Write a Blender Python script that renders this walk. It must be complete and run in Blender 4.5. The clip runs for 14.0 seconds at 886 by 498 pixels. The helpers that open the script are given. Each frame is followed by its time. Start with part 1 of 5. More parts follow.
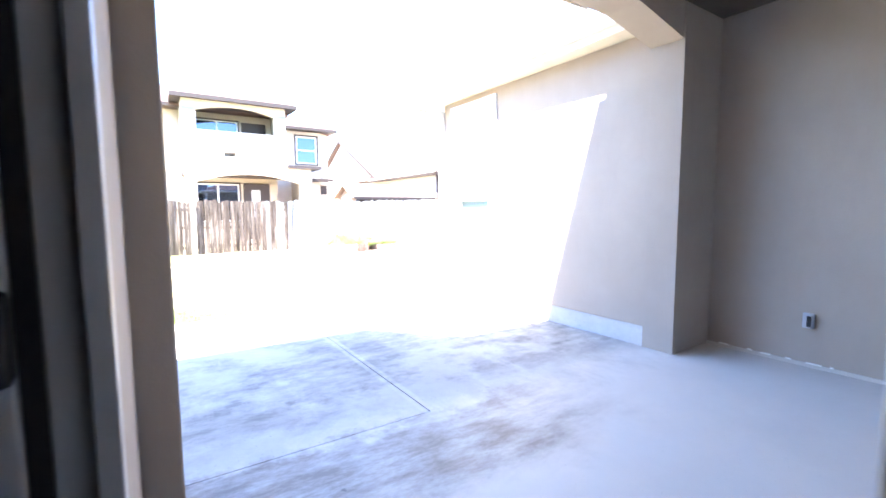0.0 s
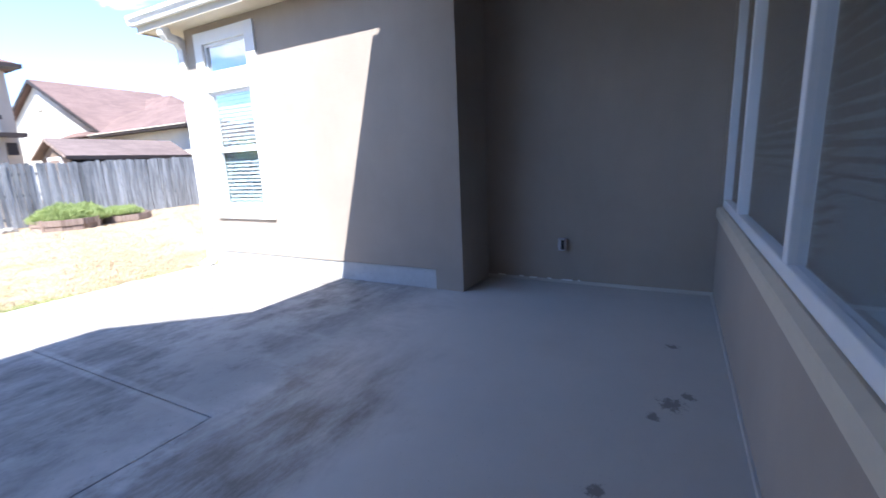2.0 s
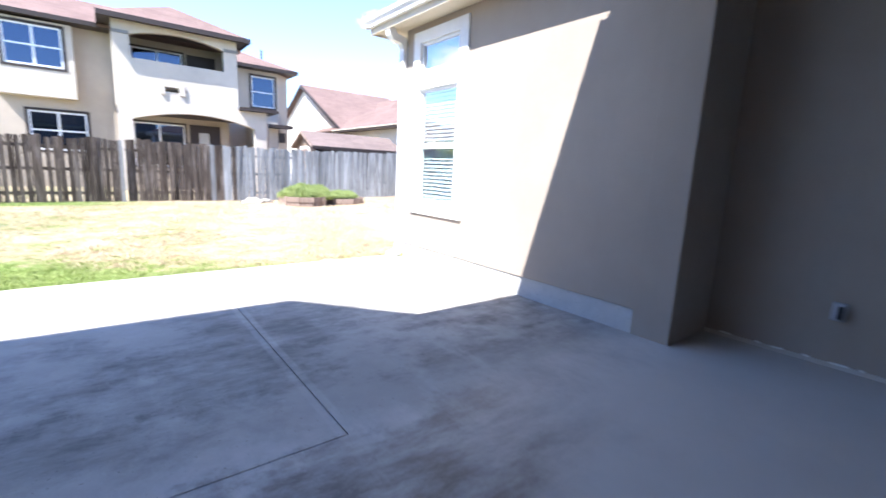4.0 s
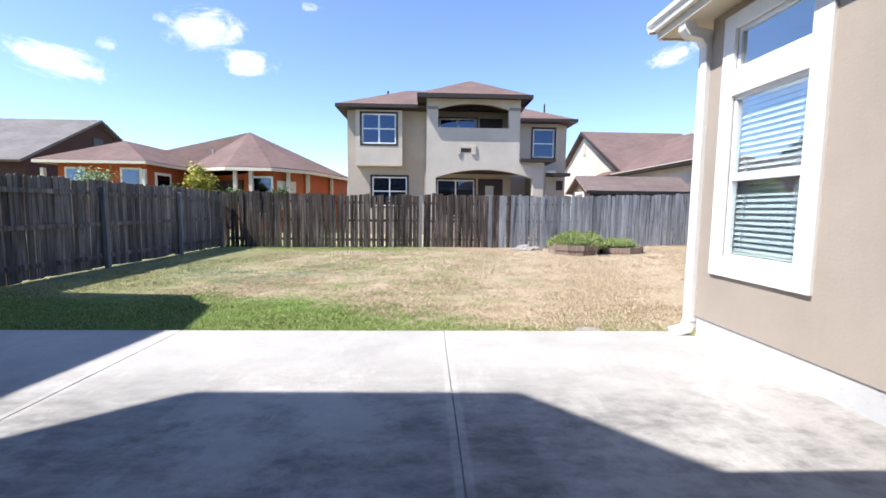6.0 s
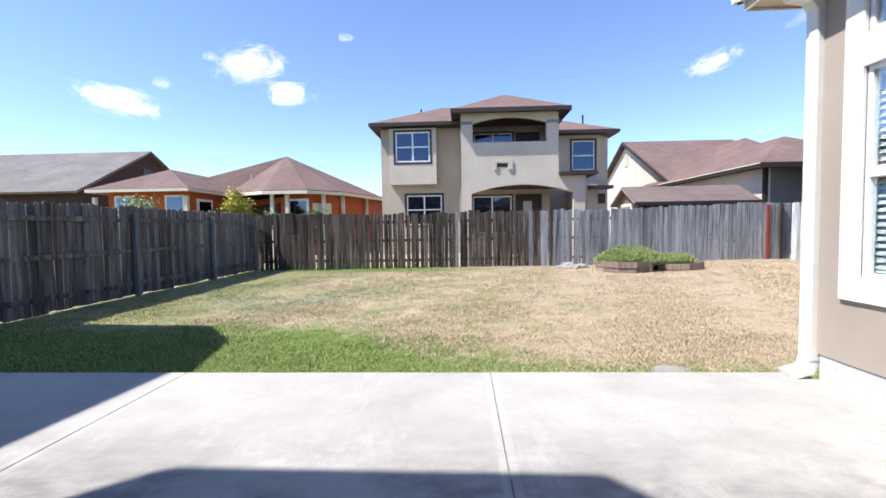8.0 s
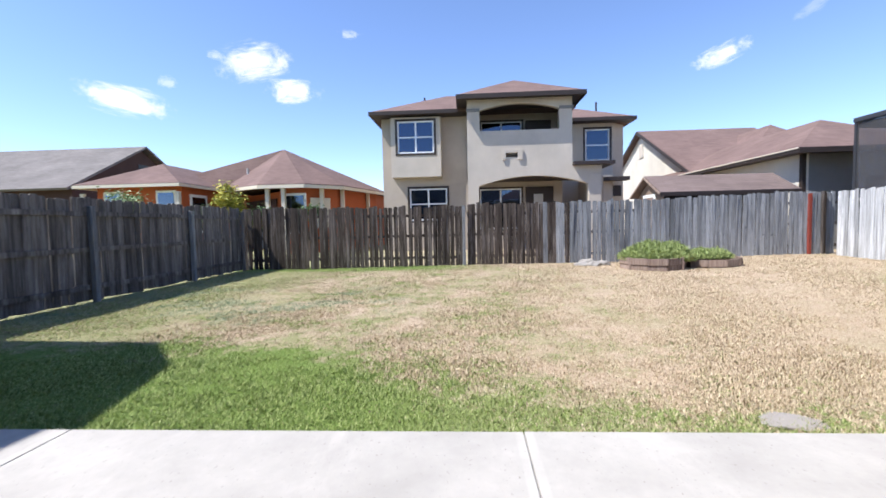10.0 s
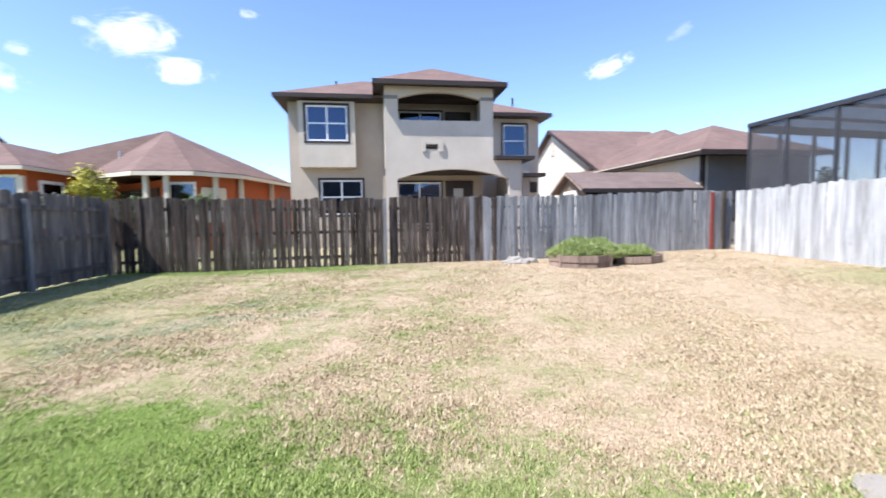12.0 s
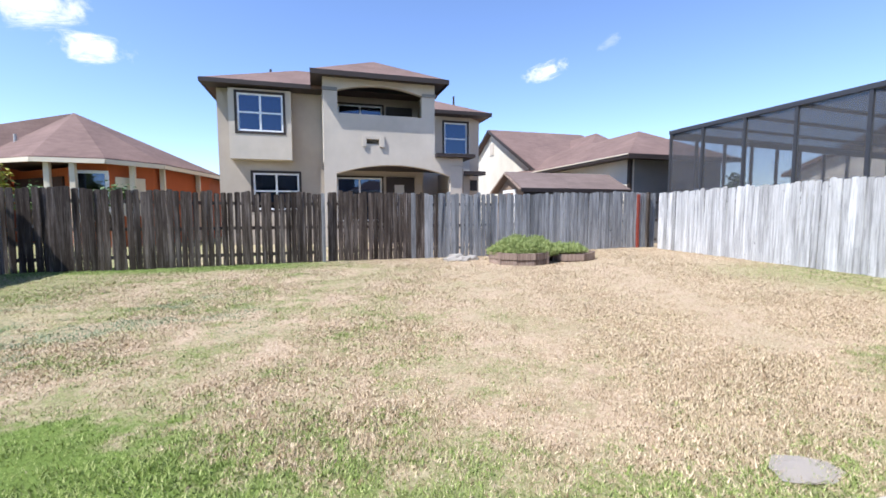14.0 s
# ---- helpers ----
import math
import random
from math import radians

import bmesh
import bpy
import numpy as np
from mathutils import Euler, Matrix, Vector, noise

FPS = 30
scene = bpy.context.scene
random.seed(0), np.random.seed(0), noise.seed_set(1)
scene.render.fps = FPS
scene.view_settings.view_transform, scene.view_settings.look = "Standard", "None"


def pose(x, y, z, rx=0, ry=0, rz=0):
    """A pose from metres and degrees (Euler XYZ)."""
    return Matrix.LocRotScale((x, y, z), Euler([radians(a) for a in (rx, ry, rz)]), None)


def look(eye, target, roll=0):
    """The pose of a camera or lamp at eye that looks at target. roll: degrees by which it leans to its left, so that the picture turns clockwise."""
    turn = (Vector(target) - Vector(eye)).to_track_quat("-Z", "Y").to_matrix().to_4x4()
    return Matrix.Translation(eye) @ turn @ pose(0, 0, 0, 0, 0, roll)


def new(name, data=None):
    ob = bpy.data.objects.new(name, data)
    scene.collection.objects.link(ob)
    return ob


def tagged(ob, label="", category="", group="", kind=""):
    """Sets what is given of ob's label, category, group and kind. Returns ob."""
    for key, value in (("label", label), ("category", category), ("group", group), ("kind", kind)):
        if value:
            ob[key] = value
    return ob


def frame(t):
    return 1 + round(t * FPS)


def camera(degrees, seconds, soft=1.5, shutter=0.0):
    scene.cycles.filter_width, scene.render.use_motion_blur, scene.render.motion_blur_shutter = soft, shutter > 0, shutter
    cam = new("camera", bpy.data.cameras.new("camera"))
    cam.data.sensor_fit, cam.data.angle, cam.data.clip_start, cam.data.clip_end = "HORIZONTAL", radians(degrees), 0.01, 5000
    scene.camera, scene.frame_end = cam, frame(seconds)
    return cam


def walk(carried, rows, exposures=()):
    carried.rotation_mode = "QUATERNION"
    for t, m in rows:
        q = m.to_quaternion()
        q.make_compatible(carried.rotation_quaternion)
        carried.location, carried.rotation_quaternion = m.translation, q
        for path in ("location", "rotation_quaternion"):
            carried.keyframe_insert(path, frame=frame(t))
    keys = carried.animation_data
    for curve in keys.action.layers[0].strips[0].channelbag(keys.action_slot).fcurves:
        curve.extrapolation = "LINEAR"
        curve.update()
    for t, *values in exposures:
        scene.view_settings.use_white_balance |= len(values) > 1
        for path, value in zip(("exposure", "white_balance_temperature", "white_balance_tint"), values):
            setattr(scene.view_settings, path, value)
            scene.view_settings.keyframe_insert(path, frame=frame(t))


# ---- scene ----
# ---- camera ----
cam = camera(91.2, 14.0, soft=1.6, shutter=0.45)
PATH = [
    (0, (0.319, 0.175, 1.415), (1.424, 1.833, 1.238), -0.3),
    (0.5, (0.424, 0.317, 1.371), (1.629, 1.891, 1.104), -2.1),
    (1, (0.502, 0.387, 1.347), (1.851, 1.819, 0.989), -2.9),
    (1.5, (0.562, 0.433, 1.326), (2.132, 1.603, 0.919), -2.1),
    (2, (0.597, 0.503, 1.323), (2.322, 1.435, 0.929), -2.5),
    (2.2, (0.603, 0.520, 1.330), (2.350, 1.409, 0.940), -2.4),
    (4.3, (1.170, 1.065, 1.285), (2.222, 2.732, 0.948), 1.6),
    (4.5, (1.266, 1.182, 1.284), (2.218, 2.912, 0.968), 0.4),
    (5, (1.434, 1.478, 1.262), (2.113, 3.348, 1.056), -0.3),
    (5.5, (1.651, 1.78, 1.293), (1.854, 3.765, 1.155), 1.5),
    (6, (1.694, 2.014, 1.28), (1.768, 4.005, 1.097), 0.7),
    (6.5, (1.644, 2.25, 1.275), (1.702, 4.246, 1.157), -1.4),
    (7, (1.621, 2.37, 1.275), (1.661, 4.363, 1.114), -1.1),
    (7.5, (1.655, 2.542, 1.273), (1.619, 4.539, 1.174), -1.0),
    (9.8, (1.62, 3.924, 1.191), (1.477, 5.916, 1.086), -0.8),
    (10, (1.586, 4.078, 1.185), (1.469, 6.071, 1.072), -1.3),
    (10.5, (1.502, 4.497, 1.183), (1.472, 6.496, 1.122), -0.4),
    (11, (1.456, 4.888, 1.187), (1.458, 6.887, 1.16), -1.1),
    (11.5, (1.382, 5.107, 1.18), (1.435, 7.1, 1.025), 0.5),
    (12, (1.266, 5.261, 1.183), (1.558, 7.234, 1.041), -0.9),
    (12.5, (1.214, 5.331, 1.178), (1.786, 7.24, 1.012), -0.9),
    (13, (1.221, 5.35, 1.184), (1.87, 7.235, 1.032), -0.3),
    (13.5, (1.246, 5.354, 1.182), (1.873, 7.247, 1.038), -0.1),
    (14, (1.261, 5.355, 1.182), (1.82, 7.268, 1.024), -0.1),
]
walk(cam, [(t, look(eye, target, roll)) for t, eye, target, roll in PATH],
     exposures=((0.0, 4.10, 6350, 12), (0.2, 3.62, 6250, 12), (0.4, 2.95, 5950, 12), (0.8, 2.35, 5750, 12), (1.2, 2.03, 5750, 12), (1.6, 1.85, 5750, 12), (2.2, 1.85, 5750, 12),
                (4.3, 1.95, 5950, 12), (4.5, 1.88, 5960, 12), (5.0, 1.5, 6000, 12), (6.0, 0.95, 6100, 12), (7.5, 0.9, 6130, 12), (10.0, 0.82, 6080, 12), (11.5, 1.0, 6100, 12), (12.0, 1.05, 6060, 12), (12.5, 1.03, 6000, 12), (13.2, 0.9, 6000, 12), (14.0, 0.85, 6000, 12)))

# ---- daylight ----
SUN_WAY = Vector((0.63, 0.274, -1.0)).normalized()
world = bpy.data.worlds.new("world")
scene.world = world
world.use_nodes = True
wt = world.node_tree
sky = wt.nodes.new("ShaderNodeTexSky")
sky.sky_type = "NISHITA"
sky.sun_disc = False
sky.sun_elevation = math.asin(-SUN_WAY.z)
sky.sun_rotation = math.atan2(-SUN_WAY.x, -SUN_WAY.y)
sky.altitude = 200
sky.air_density, sky.dust_density, sky.ozone_density = 0.88, 0.05, 3.0
back = wt.nodes["Background"]
back.inputs["Strength"].default_value = 0.145
hue = wt.nodes.new("ShaderNodeMix")
hue.data_type, hue.blend_type = "RGBA", "MULTIPLY"
hue.inputs[0].default_value = 1.0
hue.inputs[7].default_value = (1.0, 0.96, 1.01, 1.0)
wt.links.new(sky.outputs[0], hue.inputs[6])
wt.links.new(hue.outputs[2], back.inputs["Color"])
sun = new("sun", bpy.data.lights.new("sun", "SUN"))
sun.data.energy, sun.data.angle, sun.data.color = 4.6, radians(0.55), (1.0, 0.95, 0.87)
sun.matrix_world = look((-20, -12, 40), Vector((-20, -12, 40)) + SUN_WAY)


# ---- materials ----
class Nodes:
    """Short hand for building one node material."""

    def __init__(self, name):
        self.mat = bpy.data.materials.new(name)
        self.mat.use_nodes = True
        self.t = self.mat.node_tree
        self.bsdf = self.t.nodes["Principled BSDF"]
        self.geo = self.t.nodes.new("ShaderNodeNewGeometry")
        self.pos = self.geo.outputs["Position"]

    def node(self, kind, operation="", data_type="", blend_type="", interpolation_type="", use_clamp=False):
        n = self.t.nodes.new(kind)
        if operation:
            n.operation = operation
        if data_type:
            n.data_type = data_type
        if blend_type:
            n.blend_type = blend_type
        if interpolation_type:
            n.interpolation_type = interpolation_type
        if use_clamp:
            n.use_clamp = True
        return n

    def link(self, a, b):
        self.t.links.new(a, b)

    def put(self, socket, v):
        if isinstance(v, (int, float)):
            socket.default_value = v
        elif isinstance(v, tuple):
            socket.default_value = (*v, 1.0) if len(v) == 3 and socket.type == "RGBA" else v
        else:
            self.link(v, socket)

    def math(self, op, a, b=0.0, c=0.0, clamp=False):
        n = self.node("ShaderNodeMath", operation=op, use_clamp=clamp)
        for s, v in zip(n.inputs, (a, b, c)):
            self.put(s, v)
        return n.outputs[0]

    def noise(self, scale, detail=4.0, rough=0.6, vec=None, stretch=None, out="Fac", shift=0.0):
        n = self.node("ShaderNodeTexNoise")
        n.inputs["Scale"].default_value = scale
        n.inputs["Detail"].default_value = detail
        n.inputs["Roughness"].default_value = rough
        v = vec or self.pos
        if stretch or shift:
            m = self.node("ShaderNodeMapping")
            m.inputs["Scale"].default_value = stretch or (1, 1, 1)
            m.inputs["Location"].default_value = (shift, shift * 0.7, shift * 1.3)
            self.link(v, m.inputs[0])
            v = m.outputs[0]
        self.link(v, n.inputs["Vector"])
        return n.outputs[out]

    def ramp(self, v, *stops):
        r = self.node("ShaderNodeValToRGB")
        els = r.color_ramp.elements
        while len(els) < len(stops):
            els.new(0.5)
        for e, (p, c) in zip(els, stops):
            e.position = p
            e.color = (*c, 1) if isinstance(c, tuple) else (c, c, c, 1)
        self.link(v, r.inputs[0])
        return r.outputs[0]

    def mix(self, f, a, b, kind="MIX"):
        n = self.node("ShaderNodeMix", data_type="RGBA", blend_type=kind)
        self.put(n.inputs[0], f)
        self.put(n.inputs[6], a)
        self.put(n.inputs[7], b)
        return n.outputs[2]

    def step(self, v, a, b):
        n = self.node("ShaderNodeMapRange", interpolation_type="SMOOTHSTEP")
        self.put(n.inputs[0], v)
        n.inputs[1].default_value, n.inputs[2].default_value = a, b
        return n.outputs[0]

    def xyz(self):
        s = self.node("ShaderNodeSeparateXYZ")
        self.link(self.pos, s.inputs[0])
        return s.outputs

    def bump(self, h, strength=0.3, dist=0.01):
        b = self.node("ShaderNodeBump")
        b.inputs["Strength"].default_value = strength
        b.inputs["Distance"].default_value = dist
        self.link(h, b.inputs["Height"])
        self.link(b.outputs[0], self.bsdf.inputs["Normal"])

    def done(self, color, rough=0.8, metal=0.0, spec=0.5):
        self.put(self.bsdf.inputs["Base Color"], color)
        self.put(self.bsdf.inputs["Roughness"], rough)
        self.bsdf.inputs["Metallic"].default_value = metal
        self.bsdf.inputs["Specular IOR Level"].default_value = spec
        return self.mat


def stucco(name, col, grain=55.0, vary=0.10):
    n = Nodes(name)
    big = n.noise(0.7, 5, 0.6)
    fine = n.noise(grain, 3, 0.7)
    c = n.mix(n.ramp(big, (0.3, 0.0), (0.7, 1.0)), tuple(v * (1 - vary) for v in col), tuple(min(1, v * (1 + vary)) for v in col))
    c = n.mix(n.ramp(n.noise(3.0, 6, 0.7, stretch=(1, 1, 0.25)), (0.45, 0.0), (0.8, 0.25)), c, tuple(v * 0.8 for v in col))
    n.bump(fine, 0.35, 0.006)
    return n.done(c, 0.92, spec=0.2)


def paint(name, col, rough=0.55, dirt=0.12):
    n = Nodes(name)
    c = n.mix(n.ramp(n.noise(5.0, 6, 0.7), (0.45, 0.0), (0.85, 1.0)), col, tuple(v * (1 - dirt) for v in col))
    n.bump(n.noise(90.0, 2), 0.08, 0.002)
    return n.done(c, rough, spec=0.4)


def weathered(name, dark, mid, pale, amount=0.5, stain=0.6):
    """Silvered fence wood: each board its own tone, streaks along the grain, dark damp streaks."""
    n = Nodes(name)
    info = n.node("ShaderNodeObjectInfo")
    grain = n.noise(9.0, 8, 0.72, stretch=(2.2, 2.2, 0.10))
    streak = n.noise(2.6, 5, 0.65, stretch=(1.6, 1.6, 0.16), shift=7.0)
    c = n.ramp(grain, (0.30, dark), (0.52, mid), (0.75, pale))
    c = n.mix(n.math("MULTIPLY", n.ramp(streak, (0.42, 0.0), (0.66, 1.0)), stain), c, dark)
    tone = n.ramp(info.outputs["Random"], (0.0, 0.62), (0.5, 0.95), (1.0, 1.22))
    c = n.mix(amount, c, n.mix(1.0, c, tone, "MULTIPLY"))
    knots = n.noise(5.0, 2, 0.5, stretch=(2.5, 2.5, 1.6), shift=3.0)
    c = n.mix(n.ramp(knots, (0.70, 0.0), (0.76, 0.7)), c, tuple(v * 0.5 for v in dark))
    crack = n.noise(26.0, 4, 0.7, stretch=(3.0, 3.0, 0.06), shift=5.0)
    c = n.mix(n.ramp(crack, (0.56, 0.0), (0.66, 0.65)), c, tuple(v * 0.7 for v in dark))
    worn = n.noise(3.2, 6, 0.7, stretch=(2.4, 2.4, 0.14), shift=19.0)
    c = n.mix(n.ramp(worn, (0.54, 0.0), (0.70, 0.5)), c, pale)
    n.bump(grain, 0.5, 0.006)
    return n.done(c, 0.9, spec=0.15)


def shingles(name, col, course=0.14):
    n = Nodes(name)
    tex = n.node("ShaderNodeTexBrick")
    tex.inputs["Scale"].default_value = 1.0
    tex.inputs["Brick Width"].default_value = 0.32
    tex.inputs["Row Height"].default_value = course
    tex.inputs["Mortar Size"].default_value = 0.008
    tex.inputs["Color1"].default_value = (0.75, 0.75, 0.75, 1)
    tex.inputs["Color2"].default_value = (1.1, 1.1, 1.1, 1)
    tex.inputs["Mortar"].default_value = (0.6, 0.6, 0.6, 1)
    x, y, z = n.xyz()
    comb = n.node("ShaderNodeCombineXYZ")
    n.link(n.math("ADD", x, y), comb.inputs[0])
    n.link(n.math("MULTIPLY", z, 2.1), comb.inputs[1])
    n.link(comb.outputs[0], tex.inputs["Vector"])
    c = n.mix(n.ramp(n.noise(0.6, 5), (0.35, 0.0), (0.7, 1.0)), tuple(v * 0.85 for v in col), tuple(v * 1.15 for v in col))
    c = n.mix(0.55, c, n.mix(1.0, c, tex.outputs["Color"], "MULTIPLY"))
    c = n.mix(n.ramp(n.noise(40.0, 2), (0.4, 0.0), (0.7, 0.35)), c, tuple(v * 0.6 for v in col))
    n.bump(tex.outputs["Fac"], 0.4, -0.01)
    return n.done(c, 0.95, spec=0.15)


def concrete(name, col, stain_amount):
    """Broom-finished slab with blotchy dark mould stains, a band darkened for the roof's shade, pale worn lanes and a
    few small spills.
    """
    n = Nodes(name)
    x, y, z = n.xyz()
    base = n.mix(n.ramp(n.noise(1.1, 6, 0.65), (0.3, 0.0), (0.7, 1.0)), tuple(v * 0.76 for v in col), tuple(v * 1.08 for v in col))
    scuff = n.noise(1.9, 9, 0.74, stretch=(1.5, 0.9, 1.0), shift=17.0)
    base = n.mix(n.ramp(scuff, (0.48, 0.0), (0.72, 0.30)), base, (0.30, 0.275, 0.25))
    specks = n.noise(48.0, 2, 0.5, shift=5.0)
    base = n.mix(n.ramp(specks, (0.68, 0.0), (0.72, 0.55)), base, (0.12, 0.105, 0.09))
    base = n.mix(n.ramp(n.noise(14.0, 5, 0.7), (0.4, 0.0), (0.75, 0.5)), base, tuple(v * 0.82 for v in col))
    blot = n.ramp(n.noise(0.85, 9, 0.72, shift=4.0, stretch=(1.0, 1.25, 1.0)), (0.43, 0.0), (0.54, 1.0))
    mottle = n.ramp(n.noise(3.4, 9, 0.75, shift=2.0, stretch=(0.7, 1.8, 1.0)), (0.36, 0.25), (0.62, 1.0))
    # Stains gather in this band, plus an even darkening matched to the roof's shadow.
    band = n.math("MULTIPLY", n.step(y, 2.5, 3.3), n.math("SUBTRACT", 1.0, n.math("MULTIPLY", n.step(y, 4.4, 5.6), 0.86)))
    stain_shade = n.math("MULTIPLY", n.math("ADD", 0.16, n.math("MULTIPLY", n.math("MULTIPLY", blot, mottle), 0.84)), n.math("MAXIMUM", band, 0.06))
    # Cleaner floor under the roof, paled further to make up for missing light.
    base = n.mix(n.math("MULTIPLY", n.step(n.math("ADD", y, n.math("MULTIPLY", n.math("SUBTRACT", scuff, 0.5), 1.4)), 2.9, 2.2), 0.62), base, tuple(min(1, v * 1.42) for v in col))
    base = n.mix(n.math("MULTIPLY", stain_shade, stain_amount), base, (0.10, 0.093, 0.086))
    drift = n.math("ADD", y, n.math("MULTIPLY", n.math("SUBTRACT", n.noise(1.3, 7, 0.7, shift=6.0), 0.5), 1.1))
    trail = n.math("MULTIPLY", n.math("MULTIPLY", n.step(drift, 1.65, 2.10), n.step(drift, 2.76, 2.60)), n.step(x, 3.6, 1.9))
    base = n.mix(n.math("MULTIPLY", n.math("MULTIPLY", trail, mottle), stain_amount * 1.1, clamp=True), base, (0.135, 0.10, 0.078))
    edge_x = n.math("MINIMUM", n.math("ABSOLUTE", n.math("SUBTRACT", x, 1.88)), n.math("ABSOLUTE", n.math("ADD", x, 0.83)))
    tooled = n.math("MULTIPLY", n.step(edge_x, 0.06, 0.04), n.math("MULTIPLY", n.step(y, 2.6, 2.7), n.ramp(n.noise(4.0, 5, 0.7, shift=8.0), (0.35, 0.05), (0.6, 0.3))))
    base = n.mix(tooled, base, tuple(min(1, v * 1.25) for v in col))
    lanes = n.ramp(n.noise(1.5, 6, 0.7, shift=11.0, stretch=(2.2, 0.6, 1.0)), (0.56, 0.0), (0.72, 0.35))
    base = n.mix(lanes, base, tuple(min(1, v * 1.25) for v in col))
    for sx, sy, r in ((3.00, 0.46, 0.085), (3.80, 0.46, 0.05), (2.20, 0.72, 0.05), (1.05, 2.2, 0.02), (2.84, 0.54, 0.05), (3.12, 0.38, 0.05)):
        d = n.math("SQRT", n.math("ADD", n.math("POWER", n.math("SUBTRACT", x, sx), 2.0), n.math("POWER", n.math("SUBTRACT", y, sy), 2.0)))
        d = n.math("ADD", d, n.math("MULTIPLY", n.math("SUBTRACT", n.noise(34.0, 4, shift=sx), 0.5), r * 2.6))
        base = n.mix(n.math("MULTIPLY", n.step(d, r, r * 0.35), 0.6), base, (0.05, 0.038, 0.030))
    n.bump(n.noise(60.0, 4, 0.7, stretch=(1, 3, 1)), 0.25, 0.004)
    return n.done(base, n.math("SUBTRACT", 0.86, n.math("MULTIPLY", n.step(y, 3.0, 2.5), 0.30)), spec=0.45)


def lawn_colour(n):
    """Where the turf is green and where it is straw: green by the slab and along the back fence, thin patches between."""
    x, y, z = n.xyz()
    wob = n.math("MULTIPLY", n.math("SUBTRACT", n.noise(0.9, 6, 0.65), 0.5), 2.4)
    edge = n.math("ADD", 6.95, n.math("ADD", n.math("MULTIPLY", n.step(x, 3.2, 1.6), 0.65), n.math("MULTIPLY", n.step(x, 1.6, -0.6), 1.15)))
    edge = n.math("ADD", edge, n.math("MULTIPLY", n.step(x, 4.6, 6.2), 1.1))
    ragged = n.math("MULTIPLY", n.math("SUBTRACT", n.noise(4.5, 7, 0.75, shift=13.0), 0.5), 2.6)
    near = n.step(n.math("ADD", n.math("ADD", n.math("SUBTRACT", edge, y), n.math("MULTIPLY", wob, 0.6)), ragged), -0.45, 0.45)
    near = n.math("MULTIPLY", near, n.math("SUBTRACT", 1.0, n.math("MULTIPLY", n.step(x, 0.6, 2.6), 0.34)))
    far = n.math("MULTIPLY", n.step(n.math("ADD", y, n.math("MULTIPLY", wob, 0.5)), 15.3, 16.9), n.math("MULTIPLY", n.step(x, 3.5, -0.5), n.step(y, 17.75, 17.55)))
    side = n.math("MULTIPLY", n.step(n.math("ADD", x, n.math("MULTIPLY", wob, 0.9)), 7.8, 10.2), n.math("MULTIPLY", n.step(y, 14.5, 11.5), 0.50))
    left = n.math("MULTIPLY", n.step(n.math("ADD", x, wob), -0.8, -3.6), 0.55)
    tufts = n.ramp(n.noise(1.5, 9, 0.80, shift=9.0), (0.43, 0.0), (0.60, 0.66))
    g = n.math("MAXIMUM", n.math("MAXIMUM", near, far), n.math("MAXIMUM", n.math("MAXIMUM", side, left), n.math("MULTIPLY", tufts, n.math("ADD", 0.25, n.math("MULTIPLY", n.step(x, 6.0, 0.5), 0.75)))))
    return g


def lawn(name, blades):
    n = Nodes(name)
    g = lawn_colour(n)
    if blades:
        rnd = n.geo.outputs["Random Per Island"]
        green = n.ramp(rnd, (0.0, (0.09, 0.135, 0.032)), (0.5, (0.235, 0.305, 0.080)), (1.0, (0.44, 0.49, 0.21)))
        straw = n.ramp(rnd, (0.0, (0.215, 0.150, 0.090)), (0.5, (0.475, 0.380, 0.255)), (1.0, (0.70, 0.595, 0.43)))
        x, y, z = n.xyz()
        pick = n.math("GREATER_THAN", n.math("ADD", g, n.math("MULTIPLY", n.math("SUBTRACT", n.noise(24.0, 4, 0.75), 0.5), 3.4)), 0.5)
        weed = n.ramp(rnd, (0.0, (0.13, 0.175, 0.085)), (0.6, (0.25, 0.315, 0.19)), (1.0, (0.40, 0.45, 0.32)))
        mat_of = n.math("MULTIPLY", n.math("MULTIPLY", n.step(y, 9.0, 10.2), n.step(y, 13.8, 12.4)), n.step(x, 1.6, -0.4))
        blotch = n.math("MULTIPLY", mat_of, n.ramp(n.noise(0.9, 6, 0.7, shift=31.0), (0.45, 0.0), (0.58, 0.8)))
        sprout = n.math("GREATER_THAN", n.math("ADD", blotch, n.math("MULTIPLY", n.math("SUBTRACT", n.noise(30.0, 3, 0.7, shift=3.0), 0.5), 2.0)), 0.5)
        return n.done(n.mix(sprout, n.mix(pick, straw, green), weed), 0.75, spec=0.2)
    soil = n.ramp(n.noise(22.0, 8, 0.75), (0.3, (0.27, 0.19, 0.125)), (0.5, (0.44, 0.34, 0.24)), (0.72, (0.59, 0.485, 0.36)))
    grass = n.ramp(n.noise(30.0, 6, 0.75), (0.3, (0.08, 0.125, 0.025)), (0.6, (0.16, 0.225, 0.055)), (0.8, (0.30, 0.30, 0.13)))
    n.bump(n.noise(45.0, 5, 0.8), 0.6, 0.02)
    return n.done(n.mix(g, soil, grass), 0.95, spec=0.1)


